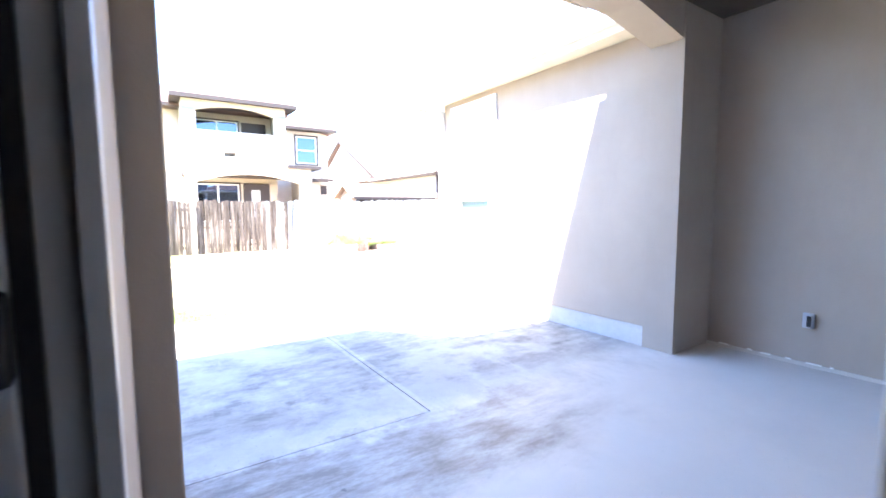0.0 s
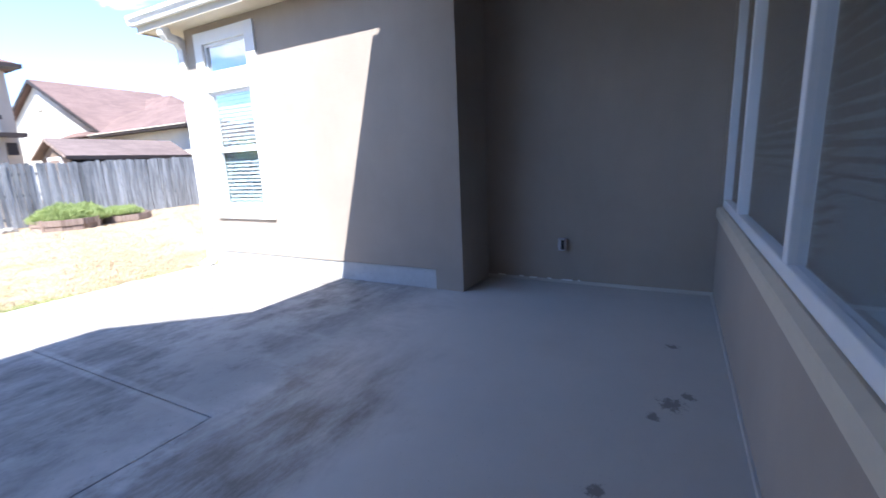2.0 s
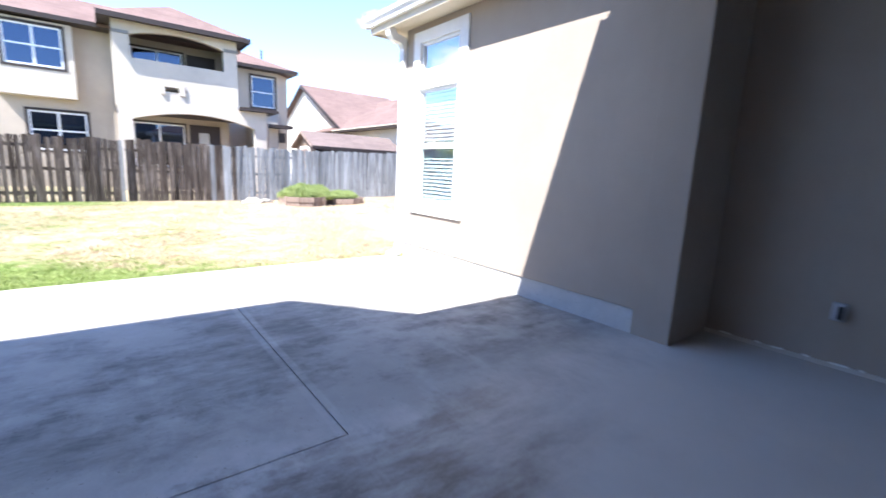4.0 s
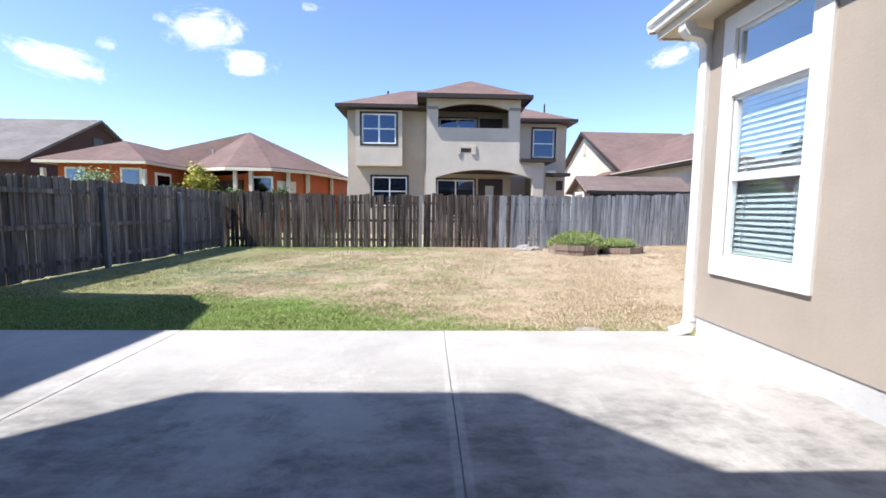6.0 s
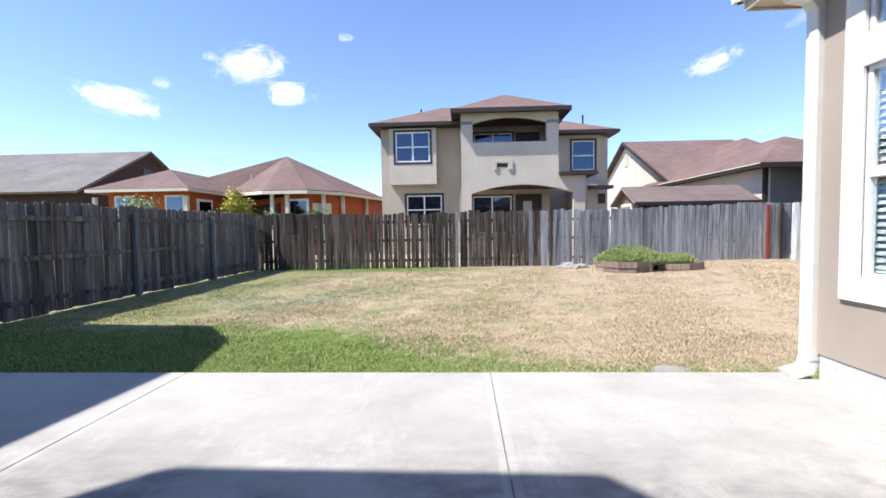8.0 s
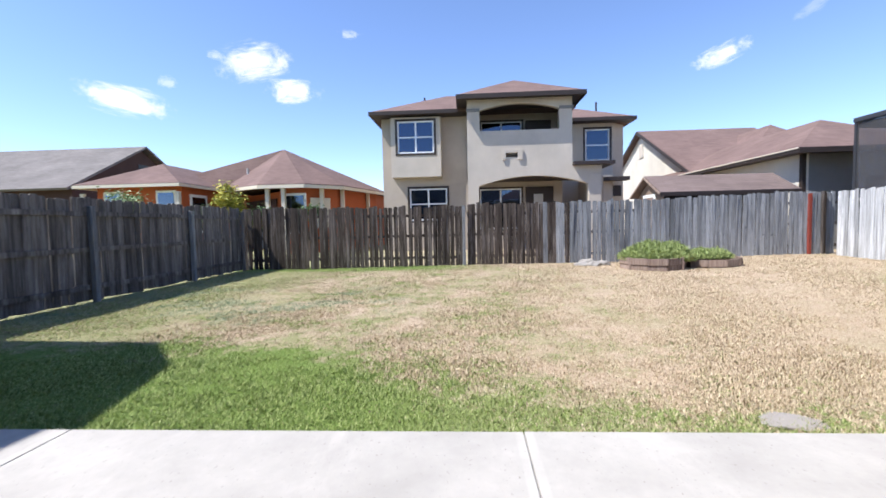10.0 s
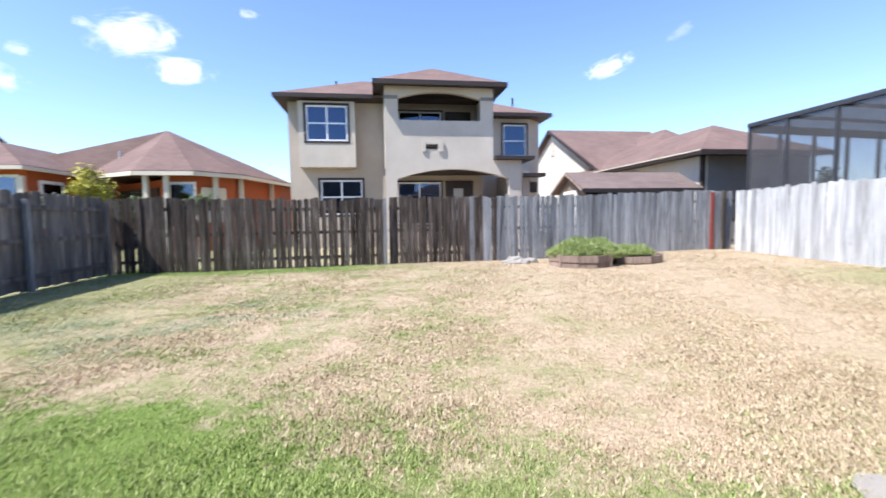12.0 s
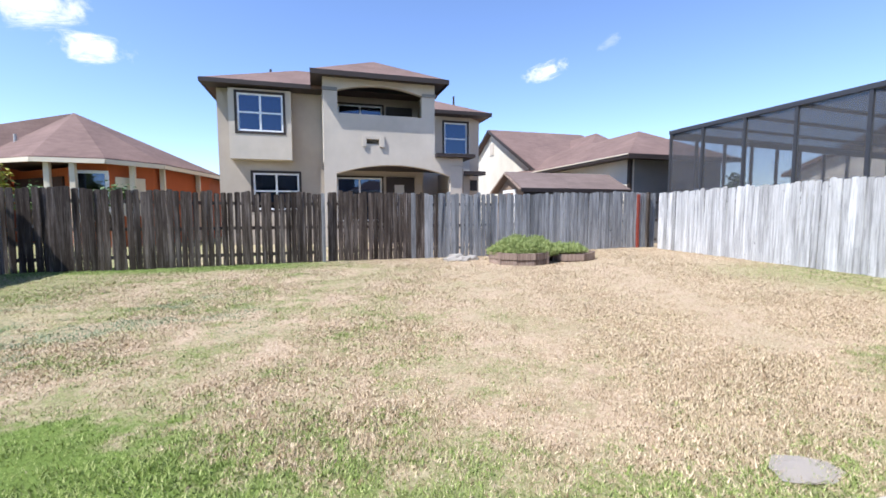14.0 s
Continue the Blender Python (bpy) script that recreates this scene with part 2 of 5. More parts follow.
def glass(name, tint=(1, 1, 1), gloss_tint=(1, 1, 1), least=0.08):
    n = Nodes(name)
    clear = n.node("ShaderNodeBsdfTransparent")
    clear.inputs[0].default_value = (*tint, 1)
    gloss = n.node("ShaderNodeBsdfGlossy")
    gloss.inputs["Roughness"].default_value = 0.02
    gloss.inputs["Color"].default_value = (*gloss_tint, 1)
    face = n.node("ShaderNodeLayerWeight")
    face.inputs[0].default_value = 0.5
    gain = n.math("ADD", least, n.math("MULTIPLY", n.math("POWER", face.outputs["Facing"], 1.6), 0.9))
    mixer = n.node("ShaderNodeMixShader")
    n.link(gain, mixer.inputs[0])
    n.link(clear.outputs[0], mixer.inputs[1])
    n.link(gloss.outputs[0], mixer.inputs[2])
    n.link(mixer.outputs[0], n.t.nodes["Material Output"].inputs[0])
    return n.mat


def screen(name, cover=0.55):
    n = Nodes(name)
    clear = n.node("ShaderNodeBsdfTransparent")
    mesh = n.node("ShaderNodeBsdfDiffuse")
    mesh.inputs[0].default_value = (0.115, 0.116, 0.125, 1)
    mixer = n.node("ShaderNodeMixShader")
    n.put(mixer.inputs[0], n.math("ADD", cover - 0.05, n.math("MULTIPLY", n.noise(0.5, 3), 0.1)))
    n.link(clear.outputs[0], mixer.inputs[1])
    n.link(mesh.outputs[0], mixer.inputs[2])
    n.link(mixer.outputs[0], n.t.nodes["Material Output"].inputs[0])
    return n.mat


def foliage(name, a, b, c):
    n = Nodes(name)
    col = n.ramp(n.geo.outputs["Random Per Island"], (0.0, a), (0.5, b), (1.0, c))
    col = n.mix(n.ramp(n.noise(2.0, 4), (0.4, 0.0), (0.7, 0.4)), col, a)
    return n.done(col, 0.6, spec=0.3)


def cloud_mat(name, seed, thick):
    n = Nodes(name)
    uv = n.node("ShaderNodeTexCoord").outputs["Generated"]
    m = n.node("ShaderNodeMapping")
    m.inputs["Location"].default_value = (-0.5, 0.0, -0.5)
    n.link(uv, m.inputs[0])
    sep = n.node("ShaderNodeSeparateXYZ")
    n.link(m.outputs[0], sep.inputs[0])
    r = n.math("SQRT", n.math("ADD", n.math("POWER", sep.outputs[0], 2.0), n.math("POWER", n.math("MULTIPLY", sep.outputs[2], 1.05), 2.0)))
    wisp = n.noise(3.0, 8, 0.62, vec=uv, shift=seed)
    body = n.math("SUBTRACT", n.math("ADD", n.math("MULTIPLY", wisp, 0.9), 0.02), n.math("MULTIPLY", r, 1.12))
    a = n.math("MULTIPLY", n.step(body, 0.04, 0.42), thick)
    a = n.math("MULTIPLY", a, n.step(r, 0.5, 0.38))
    clear = n.node("ShaderNodeBsdfTransparent")
    glow = n.node("ShaderNodeEmission")
    glow.inputs[0].default_value = (1.0, 1.0, 1.0, 1)
    glow.inputs[1].default_value = 0.75
    mixer = n.node("ShaderNodeMixShader")
    n.link(a, mixer.inputs[0])
    n.link(clear.outputs[0], mixer.inputs[1])
    n.link(glow.outputs[0], mixer.inputs[2])
    n.link(mixer.outputs[0], n.t.nodes["Material Output"].inputs[0])
    return n.mat


TAN = stucco("tan stucco", (0.375, 0.318, 0.262))
CREAM_STUCCO = stucco("cream stucco", (0.51, 0.455, 0.385))
HOUSE_TAN = stucco("sand stucco", (0.42, 0.360, 0.295))
PALE_STUCCO = stucco("pale stucco", (0.62, 0.58, 0.50))
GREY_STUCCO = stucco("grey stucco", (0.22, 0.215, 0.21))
ORANGE = stucco("orange stucco", (0.40, 0.105, 0.040))
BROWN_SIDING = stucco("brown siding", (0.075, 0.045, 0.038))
WHITE = paint("white paint", (0.80, 0.79, 0.76))
CREAM = paint("cream paint", (0.62, 0.55, 0.43))
VINYL = paint("white vinyl", (0.78, 0.79, 0.80), 0.4, 0.08)
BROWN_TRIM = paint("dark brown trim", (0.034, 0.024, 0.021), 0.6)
PORCH_BROWN = paint("dark brown porch paint", (0.085, 0.066, 0.054), 0.7)
BLACK = paint("black metal", (0.015, 0.015, 0.017), 0.4)
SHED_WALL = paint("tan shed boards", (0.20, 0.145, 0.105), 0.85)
GREY_DOOR = paint("grey door", (0.42, 0.41, 0.39), 0.5)
PLASTIC = paint("grey plastic", (0.45, 0.46, 0.50), 0.45)
BRONZE = paint("bronze aluminium", (0.040, 0.042, 0.048), 0.45)
SLAT = paint("blind slat", (0.74, 0.76, 0.77), 0.45, 0.06)
RED_WOOD = weathered("red stained wood", (0.12, 0.03, 0.022), (0.22, 0.045, 0.032), (0.30, 0.075, 0.055))
OLD_WOOD = weathered("old fence wood", (0.021, 0.015, 0.0115), (0.108, 0.087, 0.073), (0.35, 0.31, 0.28), 1.0, 0.85)
SILVER_WOOD = weathered("silvered fence wood", (0.085, 0.088, 0.095), (0.29, 0.30, 0.31), (0.47, 0.48, 0.495), 0.9, 0.55)
PALE_WOOD = weathered("pale fence wood", (0.19, 0.188, 0.183), (0.56, 0.565, 0.56), (0.76, 0.765, 0.755), 0.7, 0.55)
SIDE_WOOD = weathered("side fence wood", (0.040, 0.034, 0.031), (0.185, 0.163, 0.150), (0.37, 0.345, 0.325), 0.9, 0.6)
PLANTER_WOOD = weathered("planter board", (0.16, 0.11, 0.085), (0.31, 0.235, 0.19), (0.44, 0.36, 0.30), 0.7, 0.4)
ROOF_BROWN = shingles("brown shingles", (0.200, 0.136, 0.118))
ROOF_SHED = shingles("shed shingles", (0.185, 0.140, 0.125))
ROOF_GREY = shingles("grey shingles", (0.21, 0.19, 0.175))
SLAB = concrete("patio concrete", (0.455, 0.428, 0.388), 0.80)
PLINTH = concrete("foundation concrete", (0.56, 0.555, 0.54), 0.10)
TURF = lawn("lawn soil", False)
BLADES = lawn("lawn blades", True)
PANE = glass("window glass", (0.82, 0.90, 0.92))
# Blue gloss and dark tint paint in the sky's reflection and the unlit interior.
NAVY_PANE = glass("glass tinted for sky reflection", (0.10, 0.16, 0.30), (0.30, 0.40, 0.58), 0.20)
# Near-black colour standing in for the darkness of rooms that are not built.
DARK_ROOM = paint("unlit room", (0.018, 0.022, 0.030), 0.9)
ROOM = paint("room paint", (0.38, 0.36, 0.33), 0.8)
SCREEN = screen("insect screen", 0.32)
DENSE_SCREEN = screen("roof screen", 0.64)
HERB = foliage("herb leaves", (0.15, 0.20, 0.055), (0.28, 0.345, 0.11), (0.44, 0.49, 0.21))
TREE_LEAF = foliage("tree leaves", (0.16, 0.20, 0.04), (0.48, 0.44, 0.07), (0.72, 0.60, 0.12))
PALE_LEAF = foliage("pale shrub leaves", (0.10, 0.16, 0.06), (0.24, 0.32, 0.15), (0.42, 0.48, 0.28))
BUSH_LEAF = foliage("bush leaves", (0.035, 0.075, 0.022), (0.08, 0.14, 0.04), (0.15, 0.21, 0.07))
SOIL = stucco("bed soil", (0.10, 0.07, 0.05), 30.0, 0.3)
PAVER = stucco("grey stepping stone", (0.27, 0.245, 0.22), 25.0, 0.25)
STONE = stucco("pale stone", (0.34, 0.315, 0.28), 25.0, 0.25)
BARK = stucco("bark", (0.12, 0.09, 0.07), 30.0, 0.2)


# ---- building helpers ----
BASES = {}


def thing(name, at, label, category, group="", kind=""):
    """An Empty at a thing's base, which its parts hang under."""
    ob = new(name)
    ob.location = at
    ob.empty_display_size = 0.1
    BASES[ob] = Vector(at)
    return tagged(ob, label, category, group, kind)


def finish(bm, name, material, smooth=False):
    bmesh.ops.recalc_face_normals(bm, faces=bm.faces)
    me = bpy.data.meshes.new(name)
    bm.to_mesh(me)
    bm.free()
    me.materials.append(material)
    if smooth:
        me.polygons.foreach_set("use_smooth", [True] * len(me.polygons))
    return me


def hang(ob, parent):
    ob.parent = parent
    if parent in BASES:
        ob.matrix_parent_inverse = Matrix.Translation(-BASES[parent])
    return ob


def part(name, bm, material, parent, label="", smooth=False, kind=""):
    """One mesh in world metres, under a thing or a part of it."""
    ob = hang(new(name, finish(bm, name, material, smooth)), parent)
    return tagged(ob, label, "", "", kind)


def parts(name, rows, material, parent, label="", bevel=0.0):
    for r in rows:
        part(name, boxes(r, bevel=bevel), material, parent, label)


def single(name, bm, material, label="", category="", group="", kind="", smooth=False):
    return tagged(new(name, finish(bm, name, material, smooth)), label, category, group, kind)


def box(bm, x0, x1, y0, y1, z0, z1, bevel=0.0):
    vs = [bm.verts.new(p) for p in ((x0, y0, z0), (x1, y0, z0), (x1, y1, z0), (x0, y1, z0), (x0, y0, z1), (x1, y0, z1), (x1, y1, z1), (x0, y1, z1))]
    fs = [bm.faces.new([vs[i] for i in f]) for f in ((3, 2, 1, 0), (4, 5, 6, 7), (0, 1, 5, 4), (1, 2, 6, 5), (2, 3, 7, 6), (3, 0, 4, 7))]
    if bevel:
        es = list({e for f in fs for e in f.edges})
        bmesh.ops.bevel(bm, geom=es, offset=bevel, segments=2, affect="EDGES", profile=0.5)
    return bm


def boxes(*rows, bevel=0.0):
    bm = bmesh.new()
    for r in rows:
        box(bm, *r, bevel=bevel)
    return bm


def prism(bm, poly, z0, z1):
    """A column over a plan polygon."""
    lo = [bm.verts.new((x, y, z0)) for x, y in poly]
    hi = [bm.verts.new((x, y, z1)) for x, y in poly]
    bm.faces.new(lo[::-1])
    bm.faces.new(hi)
    for i in range(len(poly)):
        j = (i + 1) % len(poly)
        bm.faces.new((lo[i], lo[j], hi[j], hi[i]))
    return bm


def extrude(bm, poly, way):
    """A solid swept along way from a polygon of 3D points."""
    w = Vector(way)
    a = [bm.verts.new(p) for p in poly]
    b = [bm.verts.new(Vector(p) + w) for p in poly]
    bm.faces.new(a[::-1])
    bm.faces.new(b)
    for i in range(len(poly)):
        j = (i + 1) % len(poly)
        bm.faces.new((a[i], a[j], b[j], b[i]))
    return bm


def bar(bm, a, b, w, h):
    """A squared bar between two points, w wide, h high."""
    a, b = Vector(a), Vector(b)
    d = (b - a).normalized()
    side = d.cross(Vector((0, 0, 1)))
    side = side.normalized() if side.length > 1e-4 else Vector((1, 0, 0))
    up = side.cross(d).normalized()
    vs = [bm.verts.new(p + side * (sx * w / 2) + up * (sz * h / 2)) for p in (a, b) for sx, sz in ((-1, -1), (1, -1), (1, 1), (-1, 1))]
    for f in ((3, 2, 1, 0), (4, 5, 6, 7), (0, 1, 5, 4), (1, 2, 6, 5), (2, 3, 7, 6), (3, 0, 4, 7)):
        bm.faces.new([vs[i] for i in f])
    return bm


def holed(bm, axis, w0, w1, u0, u1, z0, z1, holes):
    """A wall between w0 and w1 across its thickness, along u and z, with rectangular openings (u0, u1, z0, z1) through it.
    axis 'y': the wall runs along x and w is y; 'x': it runs along y and w is x."""
    us = sorted({u0, u1, *[v for h in holes for v in h[:2]]})
    zs = sorted({z0, z1, *[v for h in holes for v in h[2:]]})
    us, zs = [u for u in us if u0 <= u <= u1], [z for z in zs if z0 <= z <= z1]
    seen = {}

    def vert(u, w, z):
        k = (round(u, 5), round(w, 5), round(z, 5))
        if k not in seen:
            seen[k] = bm.verts.new((u, w, z) if axis == "y" else (w, u, z))
        return seen[k]

    def solid(i, j):
        if not (0 <= i < len(us) - 1 and 0 <= j < len(zs) - 1):
            return False
        u, z = (us[i] + us[i + 1]) / 2, (zs[j] + zs[j + 1]) / 2
        return not any(h[0] < u < h[1] and h[2] < z < h[3] for h in holes)

    for i in range(len(us) - 1):
        for j in range(len(zs) - 1):
            if not solid(i, j):
                continue
            a, b, c, d = us[i], us[i + 1], zs[j], zs[j + 1]
            for w in (w0, w1):
                bm.faces.new((vert(a, w, c), vert(b, w, c), vert(b, w, d), vert(a, w, d)))
            for di, dj, p, q in ((-1, 0, (a, c), (a, d)), (1, 0, (b, c), (b, d)), (0, -1, (a, c), (b, c)), (0, 1, (a, d), (b, d))):
                if not solid(i + di, j + dj):
                    bm.faces.new((vert(p[0], w0, p[1]), vert(q[0], w0, q[1]), vert(q[0], w1, q[1]), vert(p[0], w1, p[1])))
    return bm


def lintel(bm, u0, u1, spring, rise, top, w0, w1, axis="y", steps=16):
    """The piece of a wall over a shallow arch."""
    for i in range(steps):
        a, b = u0 + (u1 - u0) * i / steps, u0 + (u1 - u0) * (i + 1) / steps
        za = spring + rise * (1 - (2 * i / steps - 1) ** 2)
        zb = spring + rise * (1 - (2 * (i + 1) / steps - 1) ** 2)
        poly = [(a, w0, za), (b, w0, zb), (b, w0, top), (a, w0, top)]
        way = (0, w1 - w0, 0)
        extrude(bm, poly, way)
    bmesh.ops.remove_doubles(bm, verts=bm.verts, dist=1e-5)
    inner = [f for f in bm.faces if abs(f.normal.x) > 0.99 and u0 + 0.01 < f.calc_center_median().x < u1 - 0.01]
    bmesh.ops.delete(bm, geom=inner, context="FACES_ONLY")
    return bm


def fan_roof(bm, eave, tops, drop=0.16):
    """A hipped roof: eave is a closed loop of 3D points, tops the ridge points; each eave edge rises to the ridge point next to it."""
    def near(p, q):
        m = (Vector(p) + Vector(q)) / 2
        return min(range(len(tops)), key=lambda i: (Vector(tops[i]).xy - m.xy).length)

    e = [bm.verts.new(p) for p in eave]
    low = [bm.verts.new((p[0], p[1], p[2] - drop)) for p in eave]
    t = [bm.verts.new(p) for p in tops]
    n = len(eave)
    pick = [near(eave[i], eave[(i + 1) % n]) for i in range(n)]
    for i in range(n):
        j = (i + 1) % n
        bm.faces.new((e[i], e[j], t[pick[i]]))
        bm.faces.new((low[i], low[j], e[j], e[i]))
        if pick[i] != pick[j]:
            bm.faces.new((e[j], t[pick[j]], t[pick[i]]))
    bm.faces.new(low[::-1])
    return bm


def hip(bm, x0, x1, y0, y1, z, pitch, drop=0.16):
    """A hipped roof over a rectangle."""
    w, d = x1 - x0, y1 - y0
    r = min(w, d) / 2
    zt = z + pitch * r
    tops = [(x0 + r, y0 + d / 2, zt), (x1 - r, y0 + d / 2, zt)] if w > d else [(x0 + w / 2, y0 + r, zt), (x0 + w / 2, y1 - r, zt)]
    e = [bm.verts.new(p) for p in ((x0, y0, z), (x1, y0, z), (x1, y1, z), (x0, y1, z))]
    low = [bm.verts.new((v.co.x, v.co.y, z - drop)) for v in e]
    t = [bm.verts.new(p) for p in tops]
    fs = [(e[0], e[1], t[1], t[0]), (e[1], e[2], t[1]), (e[2], e[3], t[0], t[1]), (e[3], e[0], t[0])] if w > d else \
         [(e[0], e[1], t[0]), (e[1], e[2], t[1], t[0]), (e[2], e[3], t[1]), (e[3], e[0], t[0], t[1])]
    for f in fs:
        bm.faces.new(f)
    for i in range(4):
        j = (i + 1) % 4
        bm.faces.new((low[i], low[j], e[j], e[i]))
    bm.faces.new(low[::-1])
    return bm


def window(parent, axis, w, out, u0, u1, z0, z1, mull=(), rails=(), border=0.06, trim=0.12, frame_mat=None, trim_mat=None, blinds=(), pane_mat=None):
    """A window filling an opening in a wall whose outer face is at w (out: +1 or -1, the way it faces): trim on the wall, a frame,
    mullions, panes, and a dim room behind."""
    frame_mat, trim_mat = frame_mat or VINYL, trim_mat or WHITE

    def bx(bm, a, b, d0, d1, c, d, bevel=0.0):
        w0, w1 = sorted((w + out * d0, w + out * d1))
        return box(bm, a, b, w0, w1, c, d, bevel) if axis == "y" else box(bm, w0, w1, a, b, c, d, bevel)

    if trim:
        for a, b, c, d in ((u0 - trim, u1 + trim, z1, z1 + trim), (u0 - trim, u1 + trim, z0 - trim, z0), (u0 - trim, u0, z0, z1), (u1, u1 + trim, z0, z1)):
            part("window_trim", bx(bmesh.new(), a, b, -0.01, 0.022, c, d), trim_mat, parent)
    fr = bmesh.new()
    for a, b, c, d in ((u0, u1, z1 - border, z1), (u0, u1, z0, z0 + border), (u0, u0 + border, z0 + border, z1 - border), (u1 - border, u1, z0 + border, z1 - border)):
        bx(fr, a, b, -0.08, -0.02, c, d, 0.006)
    f = part("window_frame", fr, frame_mat, parent)
    for m in mull:
        part("mullion", bx(bmesh.new(), m - border * 0.55, m + border * 0.55, -0.078, -0.018, z0 + border, z1 - border, 0.005), frame_mat, f)
    us = [u0 + border, *[v for m in mull for v in (m - border * 0.55, m + border * 0.55)], u1 - border]
    for i in range(0, len(us), 2):
        zz = [z0 + border, *[v for r in rails for v in (r - border * 0.45, r + border * 0.45)], z1 - border]
        for r in rails:
            part("sash_rail", bx(bmesh.new(), us[i], us[i + 1], -0.076, -0.016, r - border * 0.45, r + border * 0.45, 0.004), frame_mat, f)
        for j in range(0, len(zz), 2):
            p = part("pane", bx(bmesh.new(), us[i], us[i + 1], -0.055, -0.049, zz[j], zz[j + 1]), pane_mat or PANE, f)
            p.visible_shadow = pane_mat is not None
    for a, b, c, d, gap, tilt in blinds:
        slats(parent, axis, w - out * 0.115, out, a, b, c, d, gap, tilt)
    return f


def slats(parent, axis, w, out, u0, u1, z0, z1, gap, tilt):
    """A lowered blind: one shared slat, head rail and two ladder cords."""
    s, c = math.sin(tilt) * 0.029, math.cos(tilt) * 0.029
    bm = bmesh.new()
    sec = [(-c * out, -s), (0, 0.004), (c * out, s), (0, 0.001)]
    poly = [((u0, v, z) if axis == "y" else (v, u0, z)) for v, z in sec]
    extrude(bm, poly, (u1 - u0, 0, 0) if axis == "y" else (0, u1 - u0, 0))
    me = finish(bm, "slat", SLAT)
    k = 0
    z = z0 + gap
    while z < z1 - 0.03:
        ob = hang(new("slat", me), parent)
        ob.location = (0, w, z) if axis == "y" else (w, 0, z)
        z += gap
        k += 1
    rail = bmesh.new()
    for zz, h in ((z1 - 0.03, 0.03), (z0, 0.018)):
        box(rail, u0, u1, w - 0.02, w + 0.02, zz, zz + h) if axis == "y" else box(rail, w - 0.02, w + 0.02, u0, u1, zz, zz + h)
    part("blind_rail", rail, SLAT, parent)
    for f in (0.16, 0.84):
        u = u0 + (u1 - u0) * f
        cord = bmesh.new()
        box(cord, u - 0.002, u + 0.002, w - 0.028, w - 0.024, z0, z1) if axis == "y" else box(cord, w - 0.032, w - 0.028, u - 0.003, u + 0.003, z0, z1)
        part("ladder_cord", cord, SLAT, parent)


def leaf_cloud(n, place, size, seed, droop=0.3, slim=0.28):
    """Many small folded leaves; place(rng) gives a spot for each."""
    rng = random.Random(seed)
    verts, faces = [], []
    for _ in range(n):
        p = place(rng)
        a, b = rng.uniform(0, math.tau), rng.uniform(-0.4, 1.2)
        d = Vector((math.cos(a) * math.cos(b), math.sin(a) * math.cos(b), math.sin(b) - droop))
        s = d.cross(Vector((rng.uniform(-1, 1), rng.uniform(-1, 1), 1))).normalized()
        L = size * rng.uniform(0.6, 1.3)
        i = len(verts)
        verts += [p, p + d * L * 0.5 + s * L * slim, p + d * L, p + d * L * 0.5 - s * L * slim]
        faces += [(i, i + 1, i + 2), (i, i + 2, i + 3)]
    me = bpy.data.meshes.new("leaves")
    me.from_pydata([tuple(v) for v in verts], [], faces)
    return me


# ---- ground ----
def ground_z(x, y):
    """Flat lawn, rising a little towards the far right corner."""
    def sm(v):
        v = min(1.0, max(0.0, v))
        return v * v * (3 - 2 * v)
    return -0.10 + 0.13 * sm((x - 6.0) / 5.5) * sm((y - 6.2) / 4.2) + 0.03 * sm((-3.0 - x) / 2.0)


def build_ground():
    xs = [-900, -200, -60, -30] + [-20 + 0.8 * i for i in range(51)] + [30, 60, 200, 900]
    ys = [-900, -200, -60, -20] + [-8 + 0.8 * i for i in range(53)] + [50, 90, 250, 900]
    verts = [(x, y, ground_z(x, y) + (0.012 * math.sin(x * 2.1 + y) * math.sin(y * 1.7) if 6.8 < y < 17.5 and -5 < x < 12 else 0.0)) for y in ys for x in xs]
    w = len(xs)
    faces = [(j * w + i, j * w + i + 1, (j + 1) * w + i + 1, (j + 1) * w + i) for j in range(len(ys) - 1) for i in range(w - 1)]
    me = bpy.data.meshes.new("ground")
    me.from_pydata(verts, [], faces)
    me.materials.append(TURF)
    me.polygons.foreach_set("use_smooth", [True] * len(me.polygons))
    tagged(new("ground", me), "dry patchy lawn with straw-coloured and green turf", "lawn", kind="structure")


build_ground()

# ---- the house: patio, wing and rooms ----
WX = 4.465      # face of the wing wall
IX = 5.15       # inner face of the patio's end wall
BY = 0.15       # face of the window wall
LX = 0.22       # face of the door wall

single("wall_window", holed(bmesh.new(), "y", BY - 0.2, BY, 0.64, IX + 0.2, -0.1, 3.5, [(1.05, 5.10, 0.825, 2.75)]), TAN,
       "tan stucco patio wall below and around a wide window", "wall", kind="structure")
single("wall_end", boxes((IX, IX + 0.2, BY, 2.37, 0.031, 3.5)), TAN, "tan stucco end wall of the covered patio, in shade", "wall", kind="structure")
single("wall_door", boxes((LX - 0.2, LX, 1.02, 2.37, -0.1, 3.5)), TAN, "tan stucco side wall of the covered patio", "wall", kind="structure")
single("wall_over_door", prism(bmesh.new(), [(LX, 1.02), (0.64, BY), (0.64, BY - 0.2), (LX - 0.2, 0.83), (LX - 0.2, 1.02)], 2.13, 3.5), TAN,
       "tan stucco wall over the angled doorway", "wall", kind="structure")
single("column_near_wing", boxes((WX - 0.004, IX + 0.2, 2.37, 2.689, 0.0, 3.5), bevel=0.003), TAN,
       "square tan stucco pillar holding the patio beam", "pillar", kind="structure")
single("column_near_door", boxes((-0.05, 0.375, 2.37, 2.69, 0.0, 3.5), bevel=0.012), TAN,
       "square tan stucco pillar holding the patio beam", "pillar", kind="structure")


